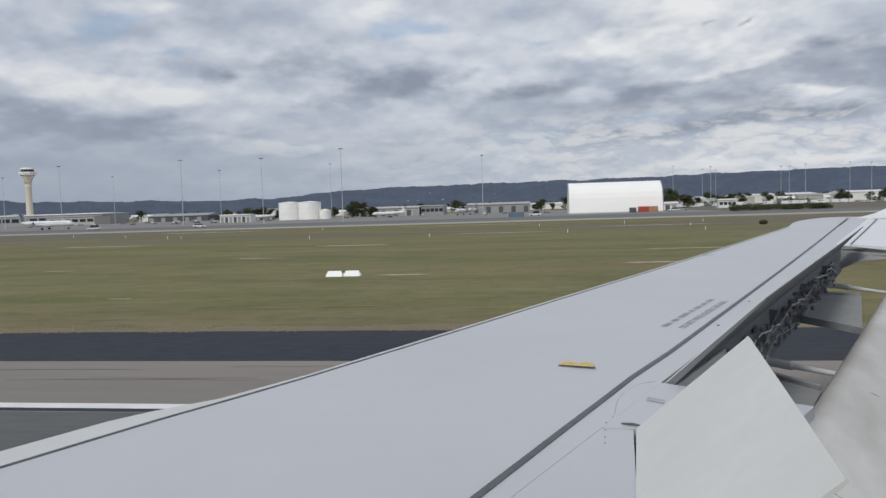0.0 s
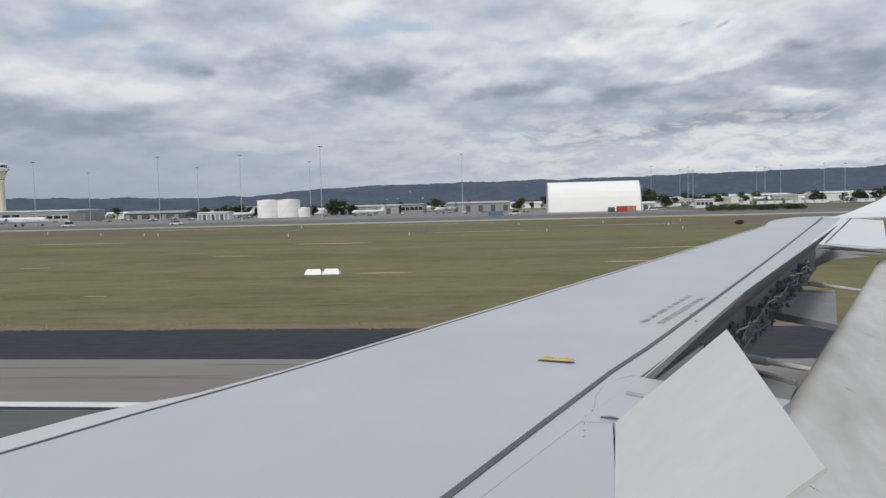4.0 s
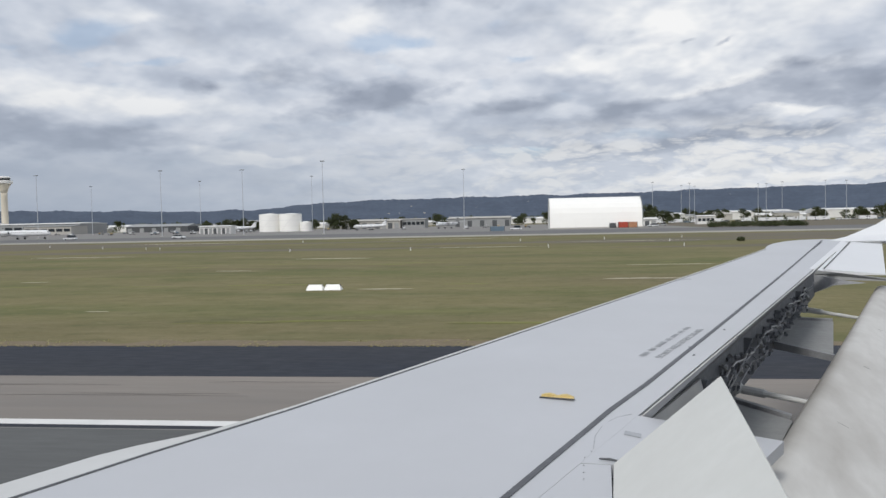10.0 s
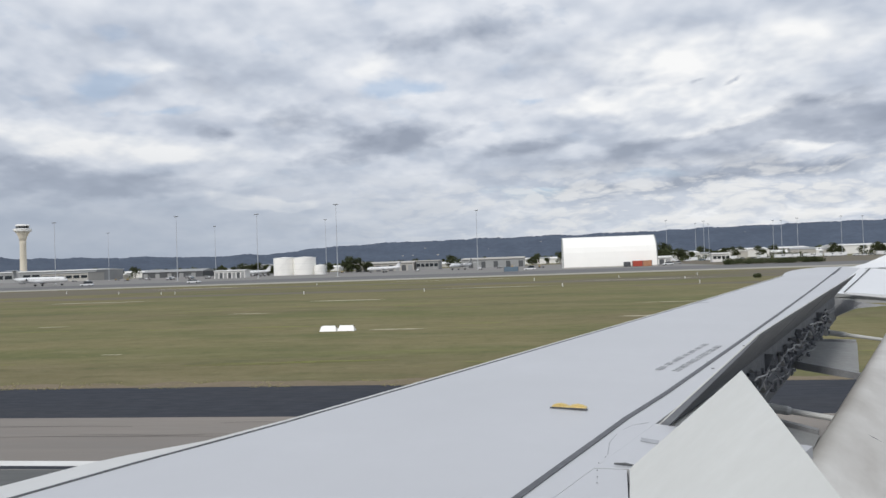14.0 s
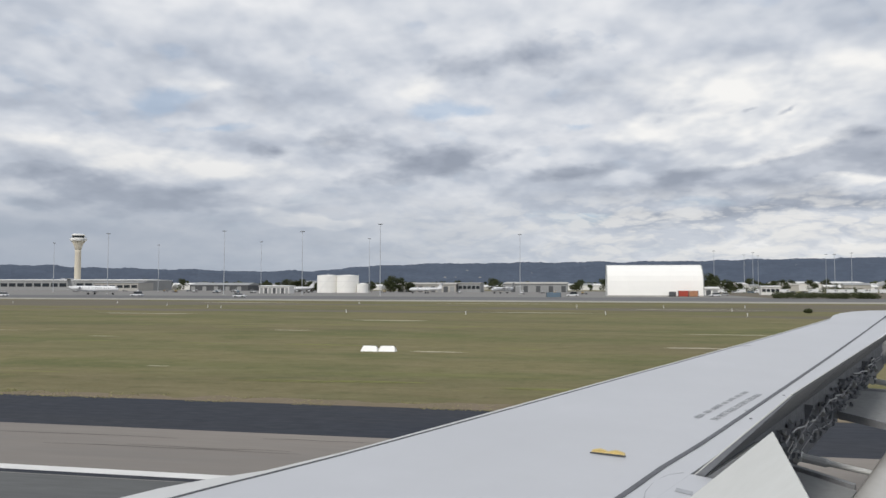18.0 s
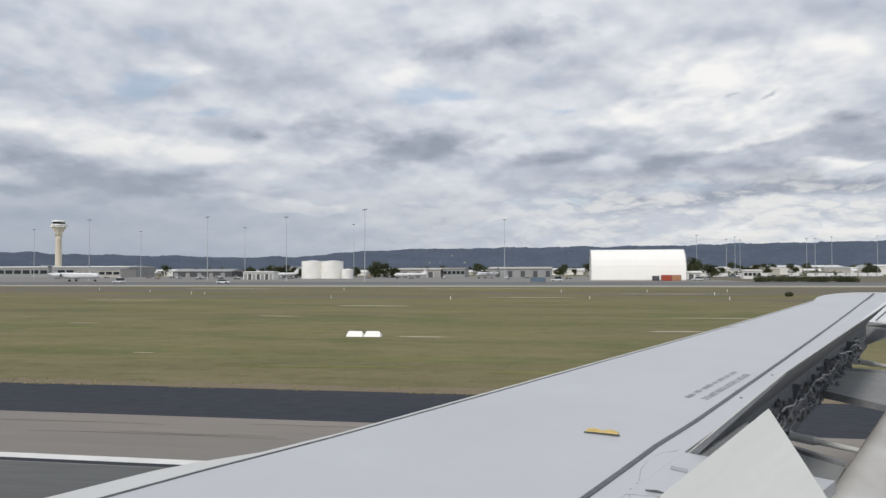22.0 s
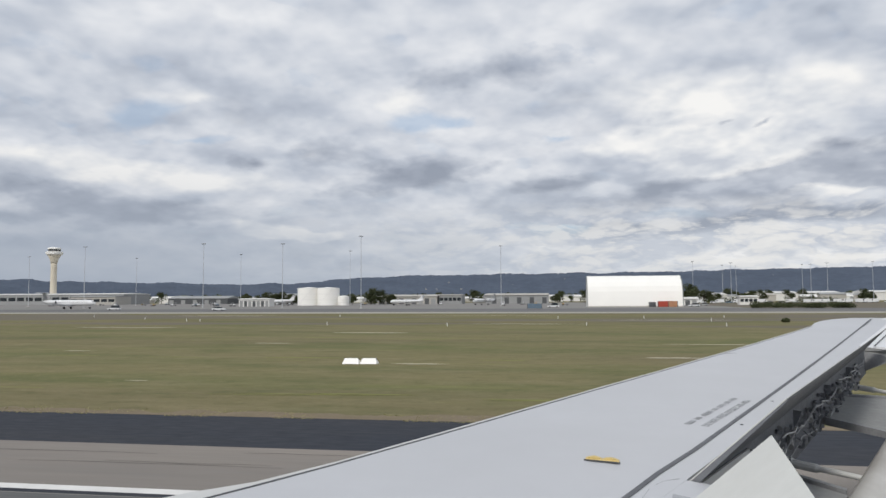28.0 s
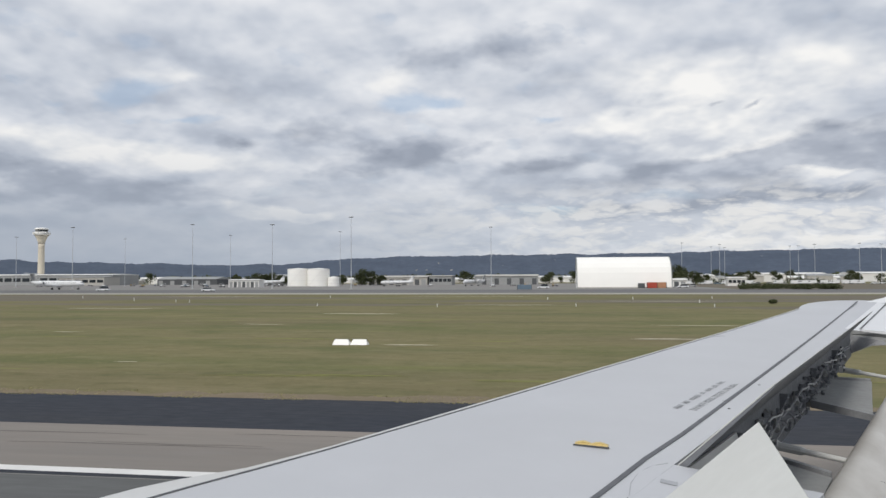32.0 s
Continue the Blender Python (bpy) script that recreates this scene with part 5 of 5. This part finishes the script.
def hillside_houses():
    rng = random.Random(9)
    bm = bmesh.new()
    for _ in range(70):
        az = radians(rng.choice((rng.uniform(-16, 24), rng.gauss(4, 2), rng.gauss(13, 2.5))))
        f = rng.uniform(0.3, 0.85)
        d = 4150 + 480 * f
        h = 150 * f * (0.75 if az < -0.2 else 1.0)
        x, y = d * math.sin(az), d * math.cos(az)
        w = rng.uniform(2, 6)
        add_box(bm, x - w, x + w, y - 14, y + 6, h - 4, h + rng.uniform(0, 2))
    tagged(part("hillside_houses", bm, "concrete"), "scattered pale houses on the wooded hillside", "houses", kind="stuff")


hillside_houses()


def suburb():
    """Small far houses and sheds with pitched roofs beyond the airfield."""
    rng = random.Random(41)
    mats = {"white": bmesh.new(), "concrete": bmesh.new(), "grey": bmesh.new()}
    for _ in range(230):
        az = radians(rng.uniform(-48, 34))
        d = rng.uniform(720, 1250)
        x, y = d * math.sin(az), d * math.cos(az)
        w, h = rng.uniform(5, 16), rng.uniform(3.2, 6.0)
        bm = mats[rng.choice(("white", "white", "concrete", "grey"))]
        add_box(bm, x - w, x + w, y, y + 9, 0, h)
        roof = mats[rng.choice(("white", "white", "white", "grey", "grey", "concrete"))]
        sec = [[roof.verts.new(p) for p in ((u, y - 0.5, h), (u, y + 4.5, h + 1.8), (u, y + 9.5, h))] for u in (x - w - 0.4, x + w + 0.4)]
        for i in range(3):
            roof.faces.new((sec[0][i], sec[0][(i + 1) % 3], sec[1][(i + 1) % 3], sec[1][i]))
        roof.faces.new(sec[0])
        roof.faces.new(sec[1])
    for k, bm in mats.items():
        tagged(part("far_houses", bm, k), "far low houses and sheds below the hills", "houses", kind="stuff")


suburb()


# ---- on the grass: marker boards, posts, sand, weeds ----
def marker_board(x, y):
    b = thing("runway_marker", "white sloped wooden marker board on the grass", "marker", (x, y, 0), 0, "white marker boards")
    part("board", loft([[(s * 0.60, 0, 0.0), (s * 0.50, 0.34, 0.37), (s * 0.50, 0.40, 0.37), (s * 0.60, 0.72, 0.0)] for s in (-1, 1)]), "fabric", b)
    for s in (-0.5, 0.5):
        part("peg", box(s - 0.04, s + 0.04, 0.30, 0.42, 0, 0.36), "bark", b)


marker_board(-14.98, 50.0)
marker_board(-13.72, 50.1)


def post(x, y, h=0.55):
    p = thing("marker_post", "short white marker post on the grass", "post", (x, y, 0), 0, "white marker posts")
    part("stake", tube([(0, 0, 0), (0, 0, h)], 0.06, 8), "marking", p)
    part("cap", tube([(0, 0, h), (0, 0, h + 0.06)], [0.07, 0.02], 8), "dark", p)


for x, y in ((-93, 152), (-77, 141), (-73, 139), (-118, 170), (-40, 120), (-19, 117), (3, 121), (24, 119), (-2, 160), (16, 162), (33, 166), (26, 142), (-55, 175), (-140, 160)):
    post(x, y)


def ragged(cx, cy, lx, ly, seed, z=0.012, n=48):
    """A flat patch with an uneven outline."""
    bm = bmesh.new()
    c = bm.verts.new((cx, cy, z))
    ring = []
    for k in range(n):
        w = 2 * math.pi * k / n
        r = 1 + 0.55 * noise.noise((math.cos(w) * 2.2, math.sin(w) * 2.2, seed)) + 0.3 * noise.noise((math.cos(w) * 7, math.sin(w) * 7, seed + 5))
        ring.append(bm.verts.new((cx + lx * r * math.cos(w), cy + ly * r * math.sin(w), z)))
    for k in range(n):
        bm.faces.new((c, ring[k], ring[(k + 1) % n]))
    return bm


for i, (x, y, lx, ly) in enumerate(((-10.2, 50.6, 1.9, 0.30), (8.5, 57.5, 3.4, 0.45), (-25.5, 95, 4.5, 0.8), (-43, 60, 1.5, 0.2), (-60, 66, 3, 0.25), (-30, 72, 2.2, 0.3), (14, 74, 4, 0.4), (-8, 128, 9, 0.8), (-70, 110, 8, 0.8), (20, 150, 12, 0.9), (-24, 38.5, 0.7, 0.12), (-90, 185, 16, 1.5), (-20, 190, 18, 1.2))):
    tagged(part("sand_patch", ragged(x, y, lx, ly, i * 3.7), "sand"), "bare pale sand patch in the grass", "sand", kind="structure")


for i, (x, y, lx, ly) in enumerate(((190, 180, 175, 24), (-150, 172, 120, 22), (20, 150, 60, 9), (-60, 128, 46, 6), (60, 118, 40, 5))):
    tagged(part("dry_ground", ragged(x, y, lx, ly, 20 + i * 5.3, 0.008, 96), "bare"), "dry brown ground in the airfield grass", "ground", kind="structure")


def verge():
    """Ragged earth and sand along the asphalt's edge."""
    bm = bmesh.new()
    last = None
    for i in range(900):
        x = -110 + 0.2 * i
        w = 0.9 + 1.5 * noise.noise((x * 0.13, 0, 2)) + 0.6 * noise.noise((x * 0.7, 4, 2)) + 0.25 * noise.noise((x * 4, 1, 7))
        now = (bm.verts.new((x, 27.2, 0.024)), bm.verts.new((x, 27.3 + max(0.03, w), 0.024)))
        if last:
            bm.faces.new((last[0], last[1], now[1], now[0]))
        last = now
    tagged(part("verge", bm, "earth"), "ragged strip of brown earth beside the asphalt", "verge", kind="structure")


verge()


# rubber streaks and cracks on the shoulder
for x0, x1, y, w in ((-15.5, -7.6, 19.15, 0.03), (-13.0, -8.0, 19.35, 0.025), (-20, -12, 20.4, 0.035), (-9.5, -5.5, 20.9, 0.03)):
    bm = bmesh.new()
    last = None
    for i in range(30):
        f = i / 29
        x, yy = x0 + (x1 - x0) * f, y + 0.12 * noise.noise((x0 + f * 3, y, 1))
        ww = w * (0.4 + 0.8 * math.sin(math.pi * f))
        now = (bm.verts.new((x, yy - ww, 0.030)), bm.verts.new((x, yy + ww, 0.030)))
        if last:
            bm.faces.new((last[0], last[1], now[1], now[0]))
        last = now
    tagged(part("rubber_streak", bm, "mark"), "dark rubber streak on the asphalt", "marking", kind="structure")


def grass_tufts():
    """Tufts of taller grass by the asphalt and over the near field, each a few bent blades."""
    rng = random.Random(77)
    verts, faces = [], []
    for k in range(3200):
        x = rng.uniform(-48, 40)
        y = 27.0 + (rng.random() ** 2.5) * 1.6
        if noise.noise((x * 0.4, y * 0.35, 2.0)) < -0.1:
            continue
        h = rng.uniform(0.03, 0.08)
        for j in range(4):
            w = rng.uniform(0, 6.28)
            r, lean = 0.03, rng.uniform(0.02, 0.09)
            a, c = math.cos(w), math.sin(w)
            n = len(verts)
            verts += [(x + r * c - 0.012 * a, y - r * a - 0.012 * c, 0.0), (x + r * c + 0.03 * a, y - r * a + 0.03 * c, 0.0), (x + lean * a, y + lean * c, h)]
            faces.append((n, n + 1, n + 2))
    me = bpy.data.meshes.new("grass_tufts")
    me.from_pydata(verts, [], faces)
    me.materials.append(M["tuft"])
    tagged(new("grass_tufts", me), "tufts of dry yellow-green grass beside the asphalt", "grass", kind="stuff")


grass_tufts()


# low yellow-green weeds in broken rows across the grass
rw = random.Random(19)
for k in range(34):
    x, y = rw.uniform(-62, 44), rw.choice((rw.uniform(50.5, 57), rw.uniform(33, 36), rw.uniform(74, 84)))
    tagged(part("weed_patch", ragged(x, y, rw.uniform(0.8, 4.2), rw.uniform(0.10, 0.34) * y / 50, 40 + k, 0.010, 30), "clover"), "low patch of yellow-green weeds in the grass", "weeds", "weed patches")


# ---- farther back along the runway: what the airliner has rolled and flown past ----
def ribbon(name, label, mat, pts, width, z, category="pavement"):
    """A flat strip along a smooth line through points (x, y)."""
    line = []
    for i in range(len(pts) - 1):
        p0, p1, p2, p3 = (Vector(pts[max(0, min(len(pts) - 1, i + k))]) for k in (-1, 0, 1, 2))
        for j in range(12):
            f = j / 12
            line.append(0.5 * (2 * p1 + (p2 - p0) * f + (2 * p0 - 5 * p1 + 4 * p2 - p3) * f * f + (3 * p1 - p0 - 3 * p2 + p3) * f ** 3))
    line.append(Vector(pts[-1]))
    rows = []
    for i, p in enumerate(line):
        d = (line[min(i + 1, len(line) - 1)] - line[max(i - 1, 0)]).normalized()
        n = Vector((-d.y, d.x)) * width / 2
        rows.append([(p.x + n.x, p.y + n.y, z), (p.x - n.x, p.y - n.y, z), (p.x - n.x, p.y - n.y, z - 0.2), (p.x + n.x, p.y + n.y, z - 0.2)])
    return tagged(part(name, loft(rows), mat), label, category, kind="structure")


TURN = [(262, 20), (300, 42), (345, 90), (378, 150), (392, 216)]
ribbon("turnoff_shoulder", "black asphalt shoulder of the runway turnoff", "tarmac", TURN, 46, 0.036)
ribbon("turnoff", "pale grey concrete turnoff that curves away from the runway", "taxiway", TURN, 27, 0.041)
ribbon("turnoff_line", "yellow painted guide line along the turnoff", "yellow", [(x - 2, y) for x, y in TURN], 0.3, 0.046, "marking")
ribbon("turnoff_line", "yellow painted lead-in line from the runway", "yellow", [(225, 19), (262, 30), (300, 62), (322, 96)], 0.3, 0.047, "marking")
ribbon("taxiway_bend", "dark asphalt taxiway that bends in from the runway's end", "taxi_asphalt", [(1010, 20), (1080, 60), (1140, 130), (1160, 224)], 40, 0.036)
ribbon("taxiway_line", "yellow painted centre line of the bending taxiway", "yellow", [(1010, 22), (1080, 60), (1140, 130), (1160, 224)], 0.3, 0.041, "marking")


def sign_board(x, y, w, h, label, words="", grey=0.0):
    """A low airfield sign: framed faces on short legs, facing the runway."""
    b = thing("airfield_sign", label, "sign", (x, y, 0.0), 0, "airfield signs")
    part("concrete_base", box(-w / 2 - 0.5, w / 2 + 0.5, -0.5, 0.5, 0, 0.06), "concrete", b)
    part("face", box(-w / 2, w / 2 - grey, -0.08, 0.08, 0.35, 0.35 + h, 0.02), "sign_yellow", b, "yellow face")
    if grey:
        part("back_panel", box(w / 2 - grey + 0.02, w / 2, -0.08, 0.08, 0.35, 0.35 + h, 0.02), "grey", b, "grey unlit panel")
    for u in (-w * 0.4, w * 0.4):
        part("leg", tube([(u, 0, 0.05), (u, 0, 0.36)], 0.04, 6), "mast", b)
    if words:
        m = Matrix(((1, 0, 0), (0, 0, -1), (0, 1, 0))).to_4x4()
        m.translation = (x - w * 0.36, y - 0.083, 0.35 + h * 0.25)
        lettering("sign_text", words, h * 0.75, "dark", b, m, "black lettering")


sign_board(407, 33, 1.7, 1.05, "yellow taxiway sign with black letters and an arrow", "C9 \u2192")
sign_board(331, 72, 4.6, 0.9, "yellow and grey airfield sign beside the turnoff", "", 2.2)
sign_board(286, 150, 2.4, 0.9, "small yellow airfield sign beyond the turnoff")
sign_board(1118, 76, 1.8, 0.8, "yellow airfield sign on the taxiway's edge")
sign_board(1086, 92, 1.8, 0.8, "yellow airfield sign on the grass by the taxiway")


def lattice_mast(x, y):
    """A square lattice tower in red and white bands, with aerials on one side."""
    t = thing("lattice_mast", "red and white banded lattice aerial mast on the grass", "mast", (x, y, 0))
    h, n, r = 13.0, 7, 0.42
    for i in range(n):
        z0, z1 = h * i / n, h * (i + 1) / n
        bm = bmesh.new()
        c = [(r, r), (-r, r), (-r, -r), (r, -r)]
        for k in range(4):
            a, b = c[k], c[(k + 1) % 4]
            add_tube(bm, [(*a, z0), (*a, z1)], 0.045, 6)
            add_tube(bm, [(*a, z0), (*b, (z0 + z1) / 2)], 0.022, 5)
            add_tube(bm, [(*b, (z0 + z1) / 2), (*a, z1)], 0.022, 5)
        part("mast_section", bm, "signal_red" if i % 2 == 0 else "marking", t, "red lattice" if i % 2 == 0 else "white lattice")
    for z in (4.2, 8.2, 12.0):
        aerial = part("aerial", box(r + 0.1, r + 0.3, -1.0, 1.0, z - 0.5, z + 0.5, 0.03), "white", t, "white aerial panel")
        part("aerial_arm", tube([(r, 0, z), (r + 0.12, 0, z)], 0.05, 6), "mast", aerial)
    part("footing", box(-0.9, 0.9, -0.9, 0.9, 0, 0.15), "concrete", t)


def striped_hut(x, y):
    b = thing("equipment_hut", "equipment hut painted in red and white stripes", "hut", (x, y, 0))
    w, d, h, n = 4.4, 3.0, 2.6, 5
    for i in range(n):
        part("wall_panel", box(-w / 2 + w * i / n, -w / 2 + w * (i + 1) / n, -d / 2, d / 2, 0.1, h), "signal_red" if i % 2 == 0 else "marking", b, "red stripe" if i % 2 == 0 else "white stripe")
    part("roof", box(-w / 2 - 0.15, w / 2 + 0.15, -d / 2 - 0.15, d / 2 + 0.15, h, h + 0.14, 0.03), "white", b)
    part("plinth", box(-w / 2 - 0.1, w / 2 + 0.1, -d / 2 - 0.1, d / 2 + 0.1, 0, 0.1), "concrete", b)
    part("door", box(w / 2, w / 2 + 0.05, -0.45, 0.45, 0.1, 2.1), "grey", b, "grey door")


lattice_mast(781, 91)
striped_hut(775.5, 88)
monitor = thing("white_mast", "slim white monitor mast on the grass", "mast", (792, 110, 0))
part("pole", tube([(0, 0, 0), (0, 0, 5.0)], 0.12, 8), "marking", monitor)
part("footing", box(-0.4, 0.4, -0.4, 0.4, 0, 0.12), "concrete", monitor)
for i in range(26):
    p = thing("fence_post", "short white post in a row across the grass", "post", (785 + 3.1 * i, 90 + 0.25 * i, 0), 0, "row of white posts")
    part("stake", tube([(0, 0, 0), (0, 0, 1.25)], 0.06, 7), "marking", p)
    part("crossbar", box(-0.35, 0.35, -0.03, 0.03, 1.12, 1.2), "mast", p)


def earth_heap(x, y, rx, ry, h, seed, label):
    """A low heap of spoil with an uneven surface."""
    bm = bmesh.new()
    n, rings = 40, []
    for k, f in enumerate((1.0, 0.8, 0.55, 0.3, 0.08)):
        rings.append([bm.verts.new((rx * f * math.cos(w) * (1 + 0.2 * noise.noise((math.cos(w) * 2, math.sin(w) * 2, seed))), ry * f * math.sin(w), h * (1 - f * f) * (0.8 + 0.4 * noise.noise((math.cos(w) * 3 * f, math.sin(w) * 3 * f, seed + 2))) if k else 0)) for w in (2 * math.pi * j / n for j in range(n))])
    for a, b in zip(rings, rings[1:]):
        for j in range(n):
            bm.faces.new((a[j], a[(j + 1) % n], b[(j + 1) % n], b[j]))
    bm.faces.new(rings[-1])
    ob = part("sand_heap", bm, "sand")
    ob.matrix_world = pose(x, y, 0.0)
    tagged(ob, label, "sand heap")


earth_heap(1035, 118, 9, 4, 1.6, 1.0, "pale heap of dumped sand on the grass")
earth_heap(1190, 330, 60, 14, 3.0, 4.0, "long low bank of pale sand beyond the taxiway")
ribbon("sand_track", "pale sandy track through the grass before the bush", "sand", [(1240, 88), (1300, 96), (1350, 104), (1420, 108), (1500, 120)], 5, 0.02, "track")

# a dense grove of bush and gum trees beside the approach
grove = random.Random(61)
for i in range(70):
    c = copy_thing(models[i % 3], pose(grove.uniform(1230, 1530), 128 + 190 * grove.random() ** 0.8, 0, 0, 0, grove.uniform(0, 360)))
    k = grove.uniform(0.55, 1.0)
    c.scale = (k * 1.25, k * 1.25, k)
for i in range(60):
    c = copy_thing(shrubs[i % 2], pose(grove.uniform(1220, 1520), grove.uniform(116, 160), 0, 0, 0, grove.uniform(0, 360)))
    k = grove.uniform(0.9, 1.8)
    c.scale = (k, k, k)


def water_tank(x, y):
    t = thing("water_tank", "pinkish cylindrical water tank on a tall steel stand", "tank", (x, y, 0))
    part("barrel", lathe([(1.25, 4.2), (1.25, 6.4), (1.1, 6.55), (0.1, 6.7)], 28), "tank_pink", t, "faded pink barrel")
    part("platform", box(-1.4, 1.4, -1.4, 1.4, 4.05, 4.2), "mast", t)
    for u in (-1.2, 1.2):
        for v in (-1.2, 1.2):
            part("leg", tube([(u * 1.25, v * 1.25, 0), (u, v, 4.1)], 0.08, 8), "mast", t)
        part("brace", tube([(u * 1.2, -1.45, 0.6), (u, 1.2, 3.6)], 0.04, 6), "mast", t)
    part("ladder", box(-2.0, -1.9, -0.25, 0.25, 0, 4.2), "mast", t)


def tractor(x, y, turn, mat, label):
    t = thing("tractor", label, "tractor", (x, y, 0), turn, "machines by the water tank")
    part("bonnet", box(-2.0, -0.3, -0.45, 0.45, 0.9, 1.6, 0.08), mat, t)
    part("chassis", box(-1.9, 1.2, -0.35, 0.35, 0.55, 0.95, 0.05), "dark", t)
    cab = part("cab", box(-0.3, 1.1, -0.7, 0.7, 1.0, 2.5, 0.06), "glass", t, "glazed cab")
    part("cab_roof", box(-0.4, 1.2, -0.8, 0.8, 2.5, 2.65, 0.05), mat, cab)
    for u, r in ((-1.5, 0.5), (0.7, 0.85)):
        for v in (-0.85, 0.85):
            wheel = part("wheel", tube([(u, v - 0.2, r), (u, v + 0.2, r)], r, 20), "tyre", t)
            part("rim", tube([(u, v - 0.21, r), (u, v + 0.21, r)], r * 0.5, 12), "sign_yellow", wheel)
    part("exhaust", tube([(-1.2, 0.2, 1.6), (-1.2, 0.2, 2.4)], 0.05, 6), "dark", t)


water_tank(1336, 112)
tractor(1330, 104, 15, "dark", "dark tractor parked by the water tank")
tractor(1326, 108, 190, "sign_yellow", "yellow earth-moving tractor by the water tank")

# the industrial estate behind the grove
for x0, x1, y, h, wall, label in ((1010, 1210, 720, 11, "white", "huge white warehouse with a flat pale roof"), (1130, 1200, 690, 8, "tan", "low sandy-yellow warehouse by the road"), (860, 980, 760, 9, "white", "long white warehouse beyond the perimeter road"), (1250, 1380, 800, 9, "white", "white distribution shed among trees"), (1420, 1560, 860, 9, "white", "pale warehouse at the foot of the hills"), (1640, 1740, 520, 8, "white", "bright white warehouse beside cleared ground")):
    shed("warehouse", label, "warehouse", x0, x1, y, 60, h, wall, "white", 1.0, max(4, int((x1 - x0) / 14)), "door", "warehouses of the industrial estate")

# the highway that crosses under the approach, and the lake in the bush beside it
ROAD = [(1560, 60), (1640, 150), (1700, 260), (1700, 380), (1640, 520)]
ribbon("road", "dual grey asphalt highway that curves through the bush", "taxi_asphalt", ROAD, 26, 0.03, "road")
ribbon("road_median", "sandy median strip of the highway", "bare", ROAD, 3.5, 0.036, "road")
road_cars = random.Random(17)
for i in range(14):
    f = i / 13 * 3.999
    k = int(f)
    (x0, y0), (x1, y1) = ROAD[k], ROAD[k + 1]
    x, y = x0 + (x1 - x0) * (f - k), y0 + (y1 - y0) * (f - k)
    side = road_cars.choice((-7, 7))
    d = Vector((x1 - x0, y1 - y0)).normalized()
    copy_thing(kinds[i % 5], pose(x - d.y * side, y + d.x * side, 0.03, 0, 0, math.degrees(math.atan2(d.y, d.x))))
tagged(part("lake", ragged(1600, 210, 38, 20, 3.3, 0.02, 64), "lake_water"), "still grey-blue lake among the bush", "water", kind="structure")
for i in range(50):
    c = copy_thing(models[i % 3], pose(grove.uniform(1540, 1860), grove.uniform(60, 460), 0, 0, 0, grove.uniform(0, 360)))
    if (c.location.x - 1600) ** 2 / 2600 + (c.location.y - 210) ** 2 / 900 < 1 or min((Vector(p) - c.location.xy).length for p in ROAD) < 45:
        c.location.x += 190
